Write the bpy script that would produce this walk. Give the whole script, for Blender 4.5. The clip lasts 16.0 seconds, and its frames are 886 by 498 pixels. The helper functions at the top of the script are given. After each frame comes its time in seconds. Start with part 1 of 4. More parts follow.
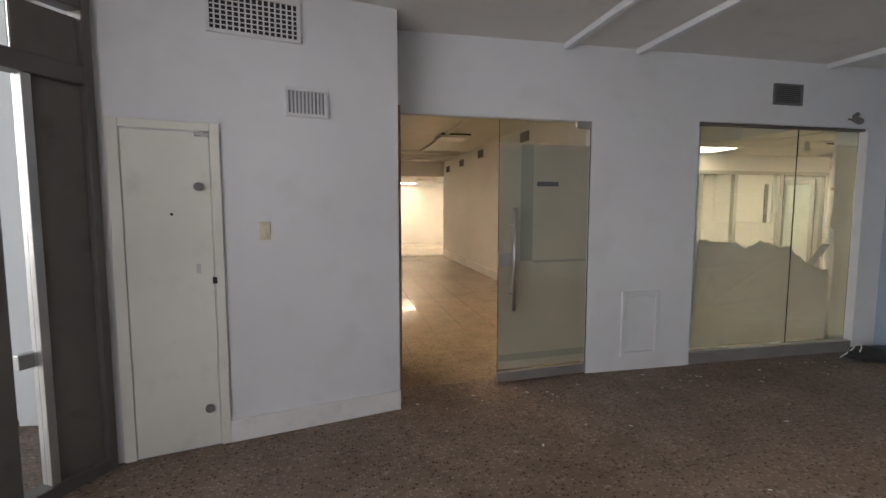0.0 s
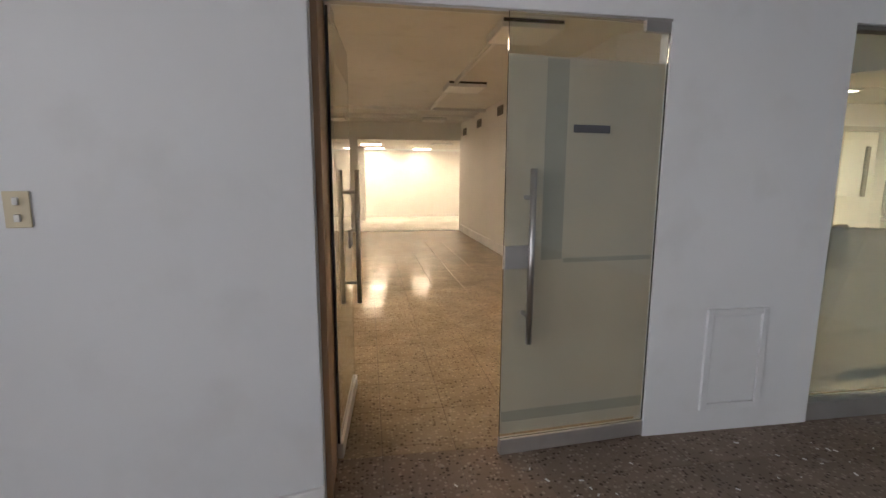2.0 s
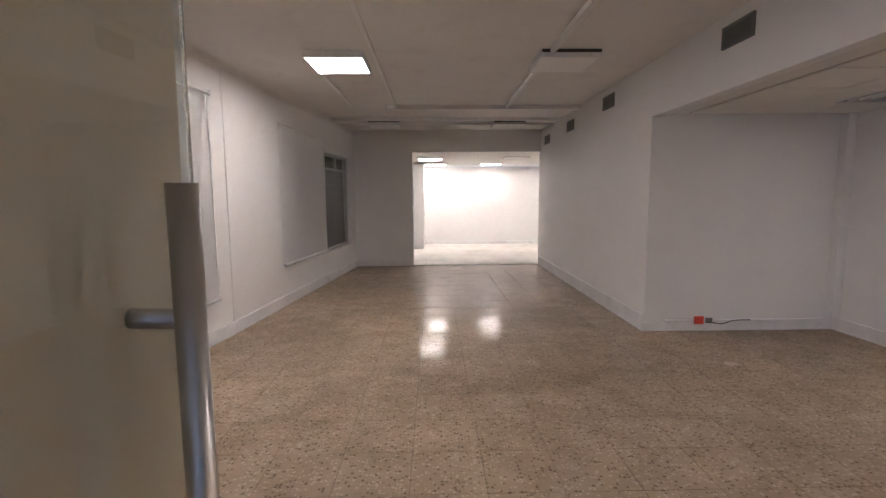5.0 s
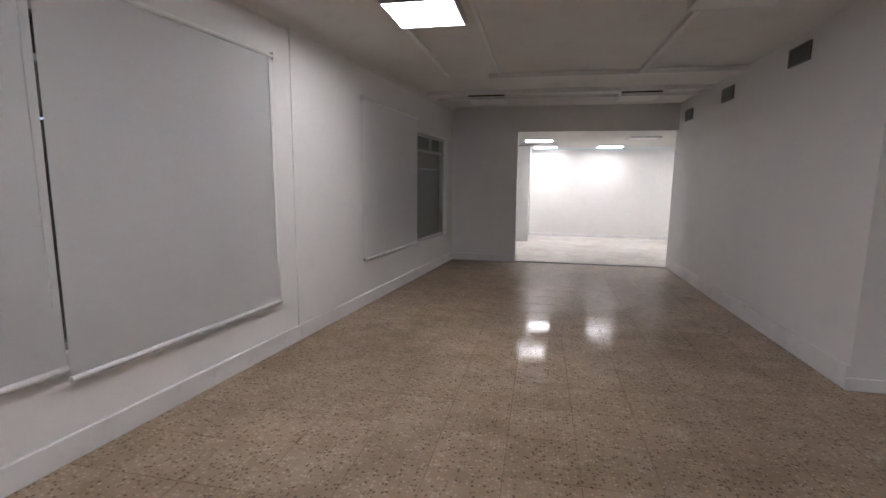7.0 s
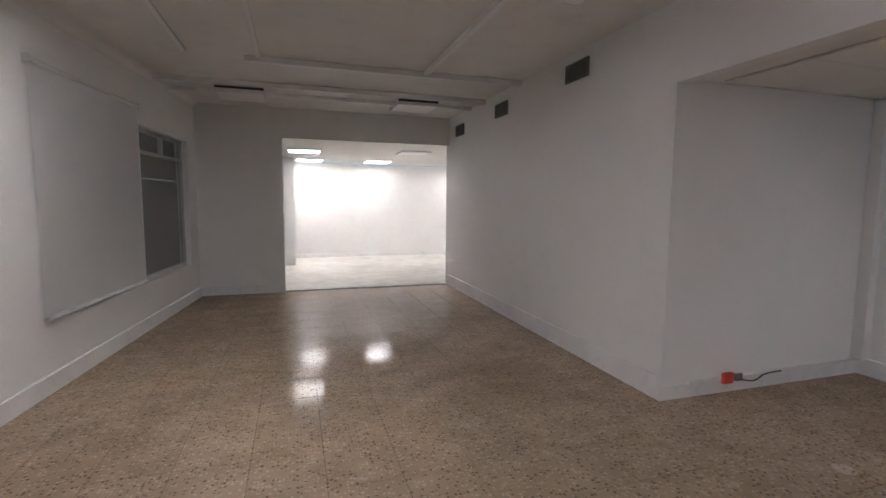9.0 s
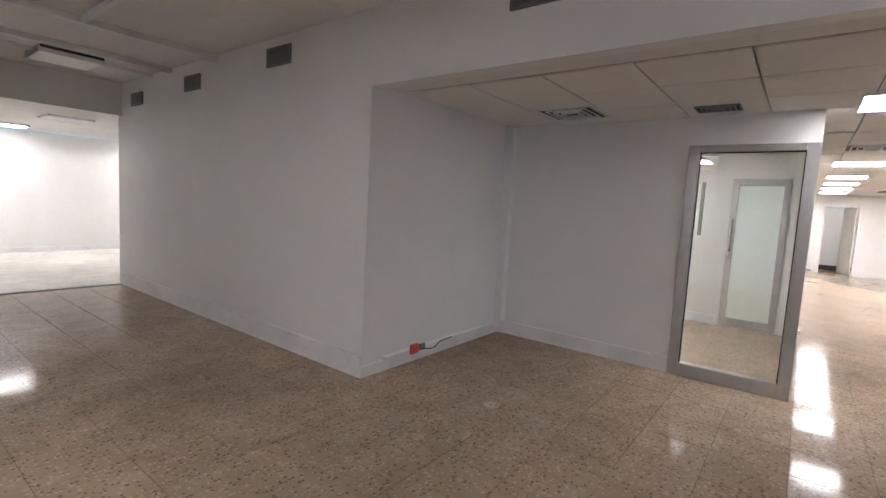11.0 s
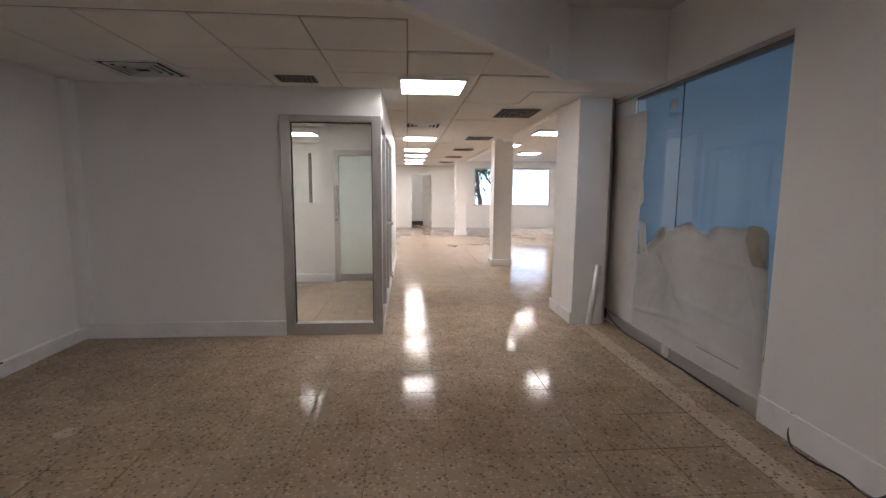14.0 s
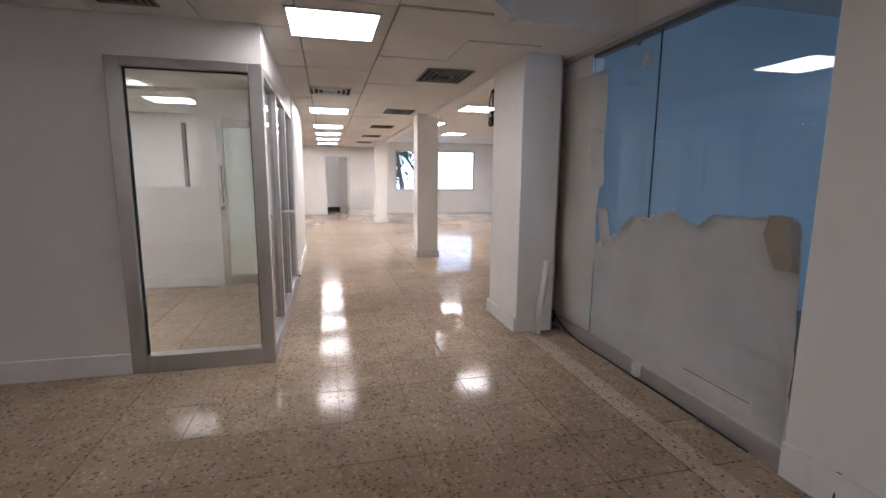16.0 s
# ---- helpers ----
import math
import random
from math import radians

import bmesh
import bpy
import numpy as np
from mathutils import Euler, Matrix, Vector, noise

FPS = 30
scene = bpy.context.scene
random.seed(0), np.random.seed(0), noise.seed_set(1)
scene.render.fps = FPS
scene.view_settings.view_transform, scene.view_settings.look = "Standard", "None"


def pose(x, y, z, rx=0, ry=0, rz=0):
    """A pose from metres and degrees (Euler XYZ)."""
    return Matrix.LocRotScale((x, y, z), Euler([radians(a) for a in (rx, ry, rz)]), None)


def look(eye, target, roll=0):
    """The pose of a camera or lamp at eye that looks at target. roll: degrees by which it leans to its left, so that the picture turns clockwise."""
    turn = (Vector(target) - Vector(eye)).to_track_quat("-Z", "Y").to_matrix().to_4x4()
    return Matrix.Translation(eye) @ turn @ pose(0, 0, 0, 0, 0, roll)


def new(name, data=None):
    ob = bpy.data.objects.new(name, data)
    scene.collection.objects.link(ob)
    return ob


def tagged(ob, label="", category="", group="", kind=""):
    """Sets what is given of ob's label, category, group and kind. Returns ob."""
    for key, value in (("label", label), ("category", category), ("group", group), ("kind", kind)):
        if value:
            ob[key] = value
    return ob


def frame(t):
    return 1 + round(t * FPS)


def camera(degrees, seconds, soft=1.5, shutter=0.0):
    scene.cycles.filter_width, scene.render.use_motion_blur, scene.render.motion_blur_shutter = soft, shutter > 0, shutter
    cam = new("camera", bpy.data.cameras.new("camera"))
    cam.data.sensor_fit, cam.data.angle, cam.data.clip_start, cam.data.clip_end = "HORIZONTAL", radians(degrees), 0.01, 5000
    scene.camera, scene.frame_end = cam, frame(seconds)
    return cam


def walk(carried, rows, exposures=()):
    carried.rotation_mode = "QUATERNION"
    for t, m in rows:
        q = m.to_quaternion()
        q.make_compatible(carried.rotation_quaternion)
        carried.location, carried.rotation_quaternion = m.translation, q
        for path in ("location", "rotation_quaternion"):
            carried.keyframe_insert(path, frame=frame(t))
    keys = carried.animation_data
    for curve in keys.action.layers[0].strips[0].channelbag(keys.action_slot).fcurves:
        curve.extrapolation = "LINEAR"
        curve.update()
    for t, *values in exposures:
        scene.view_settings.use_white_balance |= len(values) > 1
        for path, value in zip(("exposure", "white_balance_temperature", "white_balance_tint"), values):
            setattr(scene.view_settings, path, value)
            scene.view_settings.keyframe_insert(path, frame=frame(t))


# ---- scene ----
cam = camera(86.8, 16.0)
PATH = [
    (0, (0.798, 0.787, 1.555), (1.221, 2.734, 1.376), 0.0),
    (0.5, (1.035, 0.995, 1.547), (1.609, 2.895, 1.298), 0.9),
    (1, (1.167, 1.371, 1.508), (1.864, 3.233, 1.292), 1.8),
    (1.5, (1.29, 1.811, 1.497), (1.876, 3.704, 1.228), 1.0),
    (2, (1.438, 2.329, 1.508), (1.75, 4.28, 1.204), 0.3),
    (2.5, (1.511, 2.862, 1.503), (1.758, 4.83, 1.243), 1.1),
    (3, (1.611, 3.361, 1.499), (1.716, 5.341, 1.238), 0.5),
    (3.5, (1.686, 3.788, 1.5), (1.769, 5.775, 1.29), -0.2),
    (5.8, (1.603, 5.506, 1.552), (1.536, 7.488, 1.297), -0.7),
    (6, (1.617, 5.619, 1.555), (1.492, 7.596, 1.283), -0.8),
    (6.5, (1.693, 5.876, 1.571), (1.34, 7.83, 1.328), 0.1),
    (7, (1.628, 6.147, 1.561), (1.232, 8.086, 1.274), 0.6),
    (7.5, (1.516, 6.512, 1.554), (1.375, 8.493, 1.312), -0.4),
    (8, (1.488, 6.858, 1.529), (1.456, 8.846, 1.314), -0.1),
    (8.5, (1.462, 7.157, 1.528), (1.641, 9.141, 1.352), 1.3),
    (9, (1.357, 7.317, 1.512), (1.957, 9.215, 1.31), 0.5),
    (9.5, (1.33, 7.384, 1.512), (2.388, 9.07, 1.316), 0.7),
    (10, (1.361, 7.359, 1.515), (2.702, 8.832, 1.333), 2.6),
    (10.2, (1.386, 7.372, 1.512), (2.782, 8.792, 1.328), 2.6),
    (12.3, (1.347, 7.221, 1.458), (3.198, 7.967, 1.329), 1.7),
    (12.5, (1.383, 7.221, 1.465), (3.27, 7.873, 1.349), 0.6),
    (13, (1.476, 7.173, 1.465), (3.433, 7.556, 1.313), 0.4),
    (13.5, (1.51, 7.111, 1.459), (3.498, 7.219, 1.266), 0.2),
    (14, (1.559, 7.034, 1.437), (3.538, 6.882, 1.191), 0.4),
    (14.5, (1.673, 6.971, 1.412), (3.623, 6.646, 1.106), 0.9),
    (15, (1.843, 6.927, 1.417), (3.799, 6.637, 1.116), 0.8),
    (15.5, (2.185, 6.933, 1.387), (4.121, 6.552, 1.063), 1.6),
    (16, (2.629, 6.873, 1.394), (4.547, 6.398, 1.087), 0.5),
]
EXPOSURES = [(0.0, -0.06, 6500, 13), (1.5, 0.25, 6400, 12), (2.5, 0.0, 6300, 12), (3.5, 0.15, 6000, 20), (6.0, -0.3, 4600, 17), (8.0, -0.42, 4700, 15), (10.0, -0.05, 4700, 15), (12.5, -0.08, 4750, 14), (14.0, -0.6, 4850, 15), (16.0, -0.64, 4750, 17)]
walk(cam, [(t, look(eye, target, roll)) for t, eye, target, roll in PATH], EXPOSURES)

# ---- light ----
LAMP = (1.0, 0.78, 0.53)
world = bpy.data.worlds.new("sky")
scene.world = world
world.use_nodes = True
wn = world.node_tree.nodes
sky = wn.new("ShaderNodeTexSky")
sky.sky_type, sky.sun_disc = "NISHITA", False
sky.sun_elevation, sky.sun_rotation = radians(55), radians(-60)
wn["Background"].inputs[1].default_value = 0.12
world.node_tree.links.new(sky.outputs[0], wn["Background"].inputs[0])
sun = new("sun", bpy.data.lights.new("sun", "SUN"))
sun.data.energy, sun.data.angle, sun.data.color = 4.0, radians(0.6), (1, 0.95, 0.88)
sun.matrix_world = look((0, 0, 30), (-8, 17, 0))


def area(name, eye, target, w, h, power, colour):
    ob = new(name, bpy.data.lights.new(name, "AREA"))
    ob.data.shape, ob.data.size, ob.data.size_y, ob.data.energy, ob.data.color = "RECTANGLE", w, h, power, colour
    ob.matrix_world = look(eye, target)
    return ob


# daylight in the shop front and in the far window
area("daylight_shop_front", (-1.28, 0.1, 1.5), (3, 0.6, 1.4), 5.0, 2.4, 74, (0.97, 0.95, 1.0))
area("daylight_far_window", (21.6, 2.9, 3.9), (18.5, 2.9, 0.8), 3.0, 1.6, 900, (1.0, 0.97, 0.94))


# ---- materials ----
def nodes_of(name):
    m = bpy.data.materials.new(name)
    m.use_nodes = True
    t = m.node_tree
    return m, t.nodes, t.links, t.nodes["Principled BSDF"]


def noise_at(n, l, scale, detail=4.0, src=None):
    t = n.new("ShaderNodeTexNoise")
    t.inputs["Scale"].default_value, t.inputs["Detail"].default_value = scale, detail
    if src:
        l.new(src, t.inputs["Vector"])
    return t.outputs["Fac"]


def ramp(n, l, src, stops):
    r = n.new("ShaderNodeValToRGB")
    while len(r.color_ramp.elements) < len(stops):
        r.color_ramp.elements.new(0.5)
    for e, (p, c) in zip(r.color_ramp.elements, stops):
        e.position, e.color = p, (*c, 1)
    l.new(src, r.inputs[0])
    return r.outputs[0]


def mixed(n, l, a, b, fac, blend="MIX"):
    m = n.new("ShaderNodeMix")
    m.data_type, m.blend_type = "RGBA", blend
    for src, i in ((a, 6), (b, 7), (fac, 0)):
        if hasattr(src, "links"):
            l.new(src, m.inputs[i])
        else:
            m.inputs[i].default_value = src if i == 0 else (*src, 1)
    return m.outputs[2]


def painted(name, base, rough=0.6, vary=0.06, dirt=(0.5, 0.45, 0.38), amount=0.12, big=0.7, fine=45, bump=0.08, metal=0.0, streak=1.0):
    """A painted, plastered or metal surface with broad stains and fine grain."""
    m, n, l, p = nodes_of(name)
    tc = n.new("ShaderNodeTexCoord")
    mp = n.new("ShaderNodeMapping")
    mp.inputs["Scale"].default_value = (1, 1, streak)
    l.new(tc.outputs["Object"], mp.inputs["Vector"])
    v = mp.outputs[0]
    broad = noise_at(n, l, big, 5, v)
    grain = noise_at(n, l, fine, 3, v)
    dark = tuple(c * (1 - vary) for c in base)
    lite = tuple(min(1, c * (1 + vary)) for c in base)
    c = ramp(n, l, broad, [(0.35, dark), (0.65, lite)])
    spots = ramp(n, l, noise_at(n, l, big * 4.3, 6, v), [(0.56, (0, 0, 0)), (0.78, (amount,) * 3)])
    c = mixed(n, l, c, tuple(a * b for a, b in zip(base, dirt)), spots)
    l.new(c, p.inputs["Base Color"])
    rr = n.new("ShaderNodeMapRange")
    rr.inputs[3].default_value, rr.inputs[4].default_value = max(0.03, rough - 0.1), min(1, rough + 0.1)
    l.new(broad, rr.inputs[0])
    l.new(rr.outputs[0], p.inputs["Roughness"])
    p.inputs["Metallic"].default_value = metal
    if bump:
        b = n.new("ShaderNodeBump")
        b.inputs["Strength"].default_value, b.inputs["Distance"].default_value = bump, 0.004
        l.new(grain, b.inputs["Height"])
        l.new(b.outputs[0], p.inputs["Normal"])
    return m


def terrazzo(name, body, chips, darks, rough, wear, gloss=0.05):
    """Worn terrazzo: pale stone chips and dark pits in a tan binder, with broad stains and patchy polish."""
    m, n, l, p = nodes_of(name)
    tc = n.new("ShaderNodeNewGeometry").outputs["Position"]
    warp = n.new("ShaderNodeVectorMath")
    warp.operation = "MULTIPLY_ADD"
    nz = n.new("ShaderNodeTexNoise")
    nz.inputs["Scale"].default_value = 30
    l.new(tc, nz.inputs["Vector"])
    l.new(nz.outputs["Color"], warp.inputs[0])
    warp.inputs[1].default_value = (0.02, 0.02, 0.02)
    l.new(tc, warp.inputs[2])
    vo = n.new("ShaderNodeTexVoronoi")
    vo.inputs["Scale"].default_value, vo.inputs["Randomness"].default_value = 46, 1
    l.new(warp.outputs[0], vo.inputs["Vector"])
    sep = n.new("ShaderNodeSeparateColor")
    l.new(vo.outputs["Color"], sep.inputs[0])
    chip = ramp(n, l, sep.outputs[0], [(0.0, darks), (0.20, darks), (0.28, body), (0.62, body), (0.75, chips), (1.0, chips)])
    core = ramp(n, l, vo.outputs["Distance"], [(0.28, (1, 1, 1)), (0.52, (0, 0, 0))])
    c = mixed(n, l, body, chip, core)
    broad = noise_at(n, l, 0.55, 6, tc)
    stain = ramp(n, l, broad, [(0.3, (0.72, 0.69, 0.66)), (0.5, (0.95, 0.95, 0.95)), (0.7, (1.15, 1.12, 1.08))])
    c = mixed(n, l, c, stain, 1.0, "MULTIPLY")
    mid = ramp(n, l, noise_at(n, l, 4.0, 7, tc), [(0.35, (0.88, 0.87, 0.85)), (0.65, (1.06, 1.06, 1.06))])
    c = mixed(n, l, c, mid, 1.0, "MULTIPLY")
    scuff = ramp(n, l, noise_at(n, l, 11.0, 8, tc), [(0.64, (0, 0, 0)), (0.74, (wear,) * 3)])
    c = mixed(n, l, c, (0.55, 0.52, 0.47), scuff)
    each = n.new("ShaderNodeObjectInfo").outputs["Random"]
    c = mixed(n, l, c, ramp(n, l, each, [(0.0, (0.95, 0.945, 0.94)), (0.5, (1.0, 1.0, 1.0)), (1.0, (1.04, 1.035, 1.03))]), 1.0, "MULTIPLY")
    p.inputs["Specular IOR Level"].default_value = gloss
    l.new(c, p.inputs["Base Color"])
    rr = n.new("ShaderNodeMapRange")
    rr.inputs[1].default_value, rr.inputs[2].default_value = 0.3, 0.7
    rr.inputs[3].default_value, rr.inputs[4].default_value = rough + 0.12, max(0.04, rough - 0.06)
    l.new(noise_at(n, l, 1.3, 6, tc), rr.inputs[0])
    l.new(rr.outputs[0], p.inputs["Roughness"])
    b = n.new("ShaderNodeBump")
    b.inputs["Strength"].default_value, b.inputs["Distance"].default_value = 0.035, 0.002
    l.new(noise_at(n, l, 16, 4, tc), b.inputs["Height"])
    l.new(b.outputs[0], p.inputs["Normal"])
    return m


def glassy(name, tint, rough=0.0):
    m, n, l, p = nodes_of(name)
    p.inputs["Base Color"].default_value = (*tint, 1)
    p.inputs["Roughness"].default_value = rough
    p.inputs["IOR"].default_value = 1.45
    p.inputs["Transmission Weight"].default_value = 1.0
    return m


def glowing(name, colour, strength):
    m, n, l, p = nodes_of(name)
    p.inputs["Base Color"].default_value = (0.8, 0.8, 0.8, 1)
    p.inputs["Emission Color"].default_value = (*colour, 1)
    p.inputs["Emission Strength"].default_value = strength
    return m


def papery(name, base, let=0.35):
    """Masking paper that lets some light through, creased and stained."""
    m, n, l, p = nodes_of(name)
    tc = n.new("ShaderNodeTexCoord").outputs["Object"]
    c = ramp(n, l, noise_at(n, l, 2.2, 6, tc), [(0.3, tuple(v * 0.85 for v in base)), (0.7, base)])
    l.new(c, p.inputs["Base Color"])
    p.inputs["Roughness"].default_value = 0.75
    tr = n.new("ShaderNodeBsdfTranslucent")
    l.new(c, tr.inputs[0])
    mx = n.new("ShaderNodeMixShader")
    mx.inputs[0].default_value = let
    l.new(p.outputs[0], mx.inputs[1])
    l.new(tr.outputs[0], mx.inputs[2])
    b = n.new("ShaderNodeBump")
    b.inputs["Strength"].default_value, b.inputs["Distance"].default_value = 0.6, 0.025
    l.new(noise_at(n, l, 5, 5, tc), b.inputs["Height"])
    l.new(b.outputs[0], p.inputs["Normal"])
    l.new(mx.outputs[0], n["Material Output"].inputs[0])
    return m


WHITE = painted("white wall paint", (0.78, 0.77, 0.75), 0.55, 0.03, amount=0.08)
SHOP = painted("dingy white wall paint", (0.72, 0.73, 0.74), 0.55, 0.04, amount=0.14)
PALE_BLUE = painted("pale blue wall paint", (0.33, 0.41, 0.485), 0.5)
CEIL = painted("ceiling paint", (0.72, 0.70, 0.66), 0.7, 0.05, amount=0.2)
TILE = painted("mineral ceiling tile", (0.74, 0.72, 0.68), 0.85, 0.05, amount=0.1, fine=120, bump=0.3)
JOINT = painted("grey ceiling grid", (0.30, 0.29, 0.27), 0.7)
BASE = painted("baseboard paint", (0.77, 0.76, 0.75), 0.45, amount=0.25, dirt=(0.45, 0.4, 0.35), big=2)
DOORP = painted("cream door paint", (0.74, 0.73, 0.66), 0.4, amount=0.25, big=1.2)
ALU = painted("grey aluminium", (0.52, 0.51, 0.50), 0.38, 0.06, metal=0.75, bump=0.02, big=3)
DARK_ALU = painted("dark bronze aluminium", (0.16, 0.15, 0.14), 0.45, 0.1, metal=0.4, bump=0.02, amount=0.4)
SHUTTER = painted("grey brown shutter metal", (0.15, 0.138, 0.125), 0.6, 0.12, amount=0.5, big=1.5)
STEEL = painted("brushed steel", (0.58, 0.57, 0.56), 0.28, 0.05, metal=1.0, bump=0.02, fine=200)
BLACK = painted("black rubber", (0.02, 0.02, 0.02), 0.6, bump=0.05)
DARK = painted("dark opening", (0.03, 0.028, 0.026), 0.8)
GRILL = painted("grey vent metal", (0.16, 0.155, 0.15), 0.5, amount=0.5, big=6)
VENT_WHITE = painted("white vent metal", (0.70, 0.70, 0.70), 0.45, amount=0.3, big=5)
# back of the small shop vent, paler than DARK
VENT_BACK = painted("blue grey vent back", (0.30, 0.31, 0.35), 0.8, amount=0.4, big=5)
PANEL_OFF = painted("unlit lamp diffuser", (0.80, 0.79, 0.76), 0.35, bump=0.02)
BLIND = painted("grey white blind cloth", (0.87, 0.86, 0.85), 0.7, 0.02, amount=0.05, fine=160, bump=0.02)
PLASTIC = painted("white plastic", (0.75, 0.74, 0.70), 0.4, bump=0.02)
# jamb colour: the warm glow on the cream return is put in as tan
JAMB_WARM = painted("cream jamb paint tanned by warm light", (0.36, 0.23, 0.14), 0.5, 0.15, big=2, fine=30, streak=0.2)
IVORY = painted("ivory plastic", (0.66, 0.58, 0.40), 0.4, bump=0.02)
RED = painted("red plastic", (0.55, 0.06, 0.03), 0.4, bump=0.02)
GREY_TAPE = painted("grey tape", (0.10, 0.10, 0.11), 0.5, bump=0.05)
LEAF = painted("leaf green", (0.07, 0.16, 0.04), 0.6, 0.35, amount=0.3, big=2)
BARK = painted("bark", (0.11, 0.085, 0.06), 0.9, 0.2, fine=20, bump=0.5)
GROUND = painted("pale outdoor paving", (0.42, 0.41, 0.38), 0.8, 0.1, amount=0.4)
HAZE = glowing("hazy daylight", (1.0, 0.98, 0.95), 5.0)
FACADE = painted("pale rendered facade", (0.78, 0.77, 0.74), 0.8)
HALL_FLOOR = terrazzo("polished terrazzo", (0.335, 0.268, 0.192), (0.45, 0.375, 0.285), (0.165, 0.125, 0.088), 0.07, 0.25)
SHOP_FLOOR = terrazzo("dusty terrazzo", (0.245, 0.188, 0.148), (0.37, 0.305, 0.255), (0.095, 0.068, 0.05), 0.40, 0.4)
STRIP_FLOOR = terrazzo("patched terrazzo", (0.44, 0.365, 0.28), (0.54, 0.47, 0.38), (0.16, 0.12, 0.08), 0.12, 0.2)
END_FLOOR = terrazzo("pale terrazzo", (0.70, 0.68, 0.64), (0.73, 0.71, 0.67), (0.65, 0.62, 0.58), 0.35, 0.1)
GROUT = painted("dark floor joint", (0.15, 0.115, 0.085), 0.8, 0.15)
GLASS = glassy("clear glass", (0.95, 0.98, 0.965))
LEAF_GLASS = glassy("greenish door glass", (0.905, 0.955, 0.925))
TINTED = glassy("blue green glass", (0.80, 0.92, 0.90))
FROSTED = glassy("frosted glass", (0.80, 0.88, 0.86), 0.5)
PAPER = papery("kraft masking paper", (0.72, 0.64, 0.52), 0.3)
PAPER_PALE = papery("pale masking paper", (0.82, 0.77, 0.69), 0.18)
PAPER_DARK = papery("double masking paper", (0.50, 0.46, 0.38), 0.15)
PAPER_BROWN = papery("brown torn paper edge", (0.26, 0.17, 0.10), 0.1)
GLOW = glowing("lit lamp diffuser", LAMP, 48.0)
GLOW_HALL = glowing("bright lamp diffuser", LAMP, 75.0)
GLOW_END = glowing("end room lamp diffuser", LAMP, 36.0)


# ---- builders ----
def mesh_ob(name, bm, mat, smooth=False):
    me = bpy.data.meshes.new(name)
    bmesh.ops.recalc_face_normals(bm, faces=bm.faces)
    bm.to_mesh(me)
    bm.free()
    me.materials.append(mat)
    if smooth:
        for f in me.polygons:
            f.use_smooth = True
    return new(name, me)


def add_box(bm, lo, hi, m=None):
    c = [(a + b) / 2 for a, b in zip(lo, hi)]
    s = [abs(b - a) for a, b in zip(lo, hi)]
    mat = Matrix.Translation(c) @ Matrix.Diagonal((*s, 1))
    bmesh.ops.create_cube(bm, size=1, matrix=(m @ mat) if m else mat)


def boxes(name, parts, mat, bevel=0.0, m=None):
    """One mesh of several boxes, each (x0, y0, z0, x1, y1, z1)."""
    bm = bmesh.new()
    for b in parts:
        add_box(bm, b[:3], b[3:], m)
    if bevel:
        bmesh.ops.bevel(bm, geom=list(bm.edges), offset=bevel, segments=2, affect="EDGES", profile=0.5)
    return mesh_ob(name, bm, mat)


def rod(bm, a, b, r, seg=12):
    a, b = Vector(a), Vector(b)
    d = b - a
    mat = Matrix.Translation((a + b) / 2) @ d.to_track_quat("Z", "Y").to_matrix().to_4x4()
    bmesh.ops.create_cone(bm, cap_ends=True, segments=seg, radius1=r, radius2=r, depth=d.length, matrix=mat)


def rods(name, parts, mat):
    bm = bmesh.new()
    for a, b, r in parts:
        rod(bm, a, b, r)
    return mesh_ob(name, bm, mat, False)


def under(parent, *obs):
    for o in obs:
        o.parent = parent
    return parent


def thing(name, label, category, group=""):
    return tagged(new(name), label, category, group)


def structure(ob, label, category):
    return tagged(ob, label, category, kind="structure")


def cable(name, pts, r, mat):
    cu = bpy.data.curves.new(name, "CURVE")
    cu.dimensions, cu.bevel_depth, cu.bevel_resolution = "3D", r, 2
    s = cu.splines.new("BEZIER")
    s.bezier_points.add(len(pts) - 1)
    for bp, q in zip(s.bezier_points, pts):
        bp.co = q
        bp.handle_left_type = bp.handle_right_type = "AUTO"
    cu.materials.append(mat)
    return new(name, cu)


def wall_with(axis, at, thick, span, height, holes, z0=0.0):
    """Boxes of a wall in the plane axis = at .. at + thick, with holes (a, b, z0, z1) cut through."""
    cuts = sorted({span[0], span[1], *[h[0] for h in holes], *[h[1] for h in holes]})
    out = []
    for a, b in zip(cuts, cuts[1:]):
        here = sorted([h for h in holes if h[0] <= a and h[1] >= b], key=lambda h: h[2])
        z = z0
        for h in here + [(a, b, height, height)]:
            if h[2] > z + 1e-4:
                out.append((a, at, z, b, at + thick, h[2]) if axis == "y" else (at, a, z, at + thick, b, h[2]))
            z = h[3]
    return out


def prism(name, plan, z0, z1, mat):
    """An upright solid over a plan outline."""
    bm = bmesh.new()
    lo = [bm.verts.new((x, y, z0)) for x, y in plan]
    hi = [bm.verts.new((x, y, z1)) for x, y in plan]
    bm.faces.new(lo)
    bm.faces.new(hi)
    k = len(plan)
    for i in range(k):
        bm.faces.new((lo[i], lo[(i + 1) % k], hi[(i + 1) % k], hi[i]))
    bmesh.ops.bevel(bm, geom=[e for e in bm.edges if abs(e.verts[0].co.z - e.verts[1].co.z) > 0.1], offset=0.008, segments=2, affect="EDGES", profile=0.5)
    return mesh_ob(name, bm, mat)


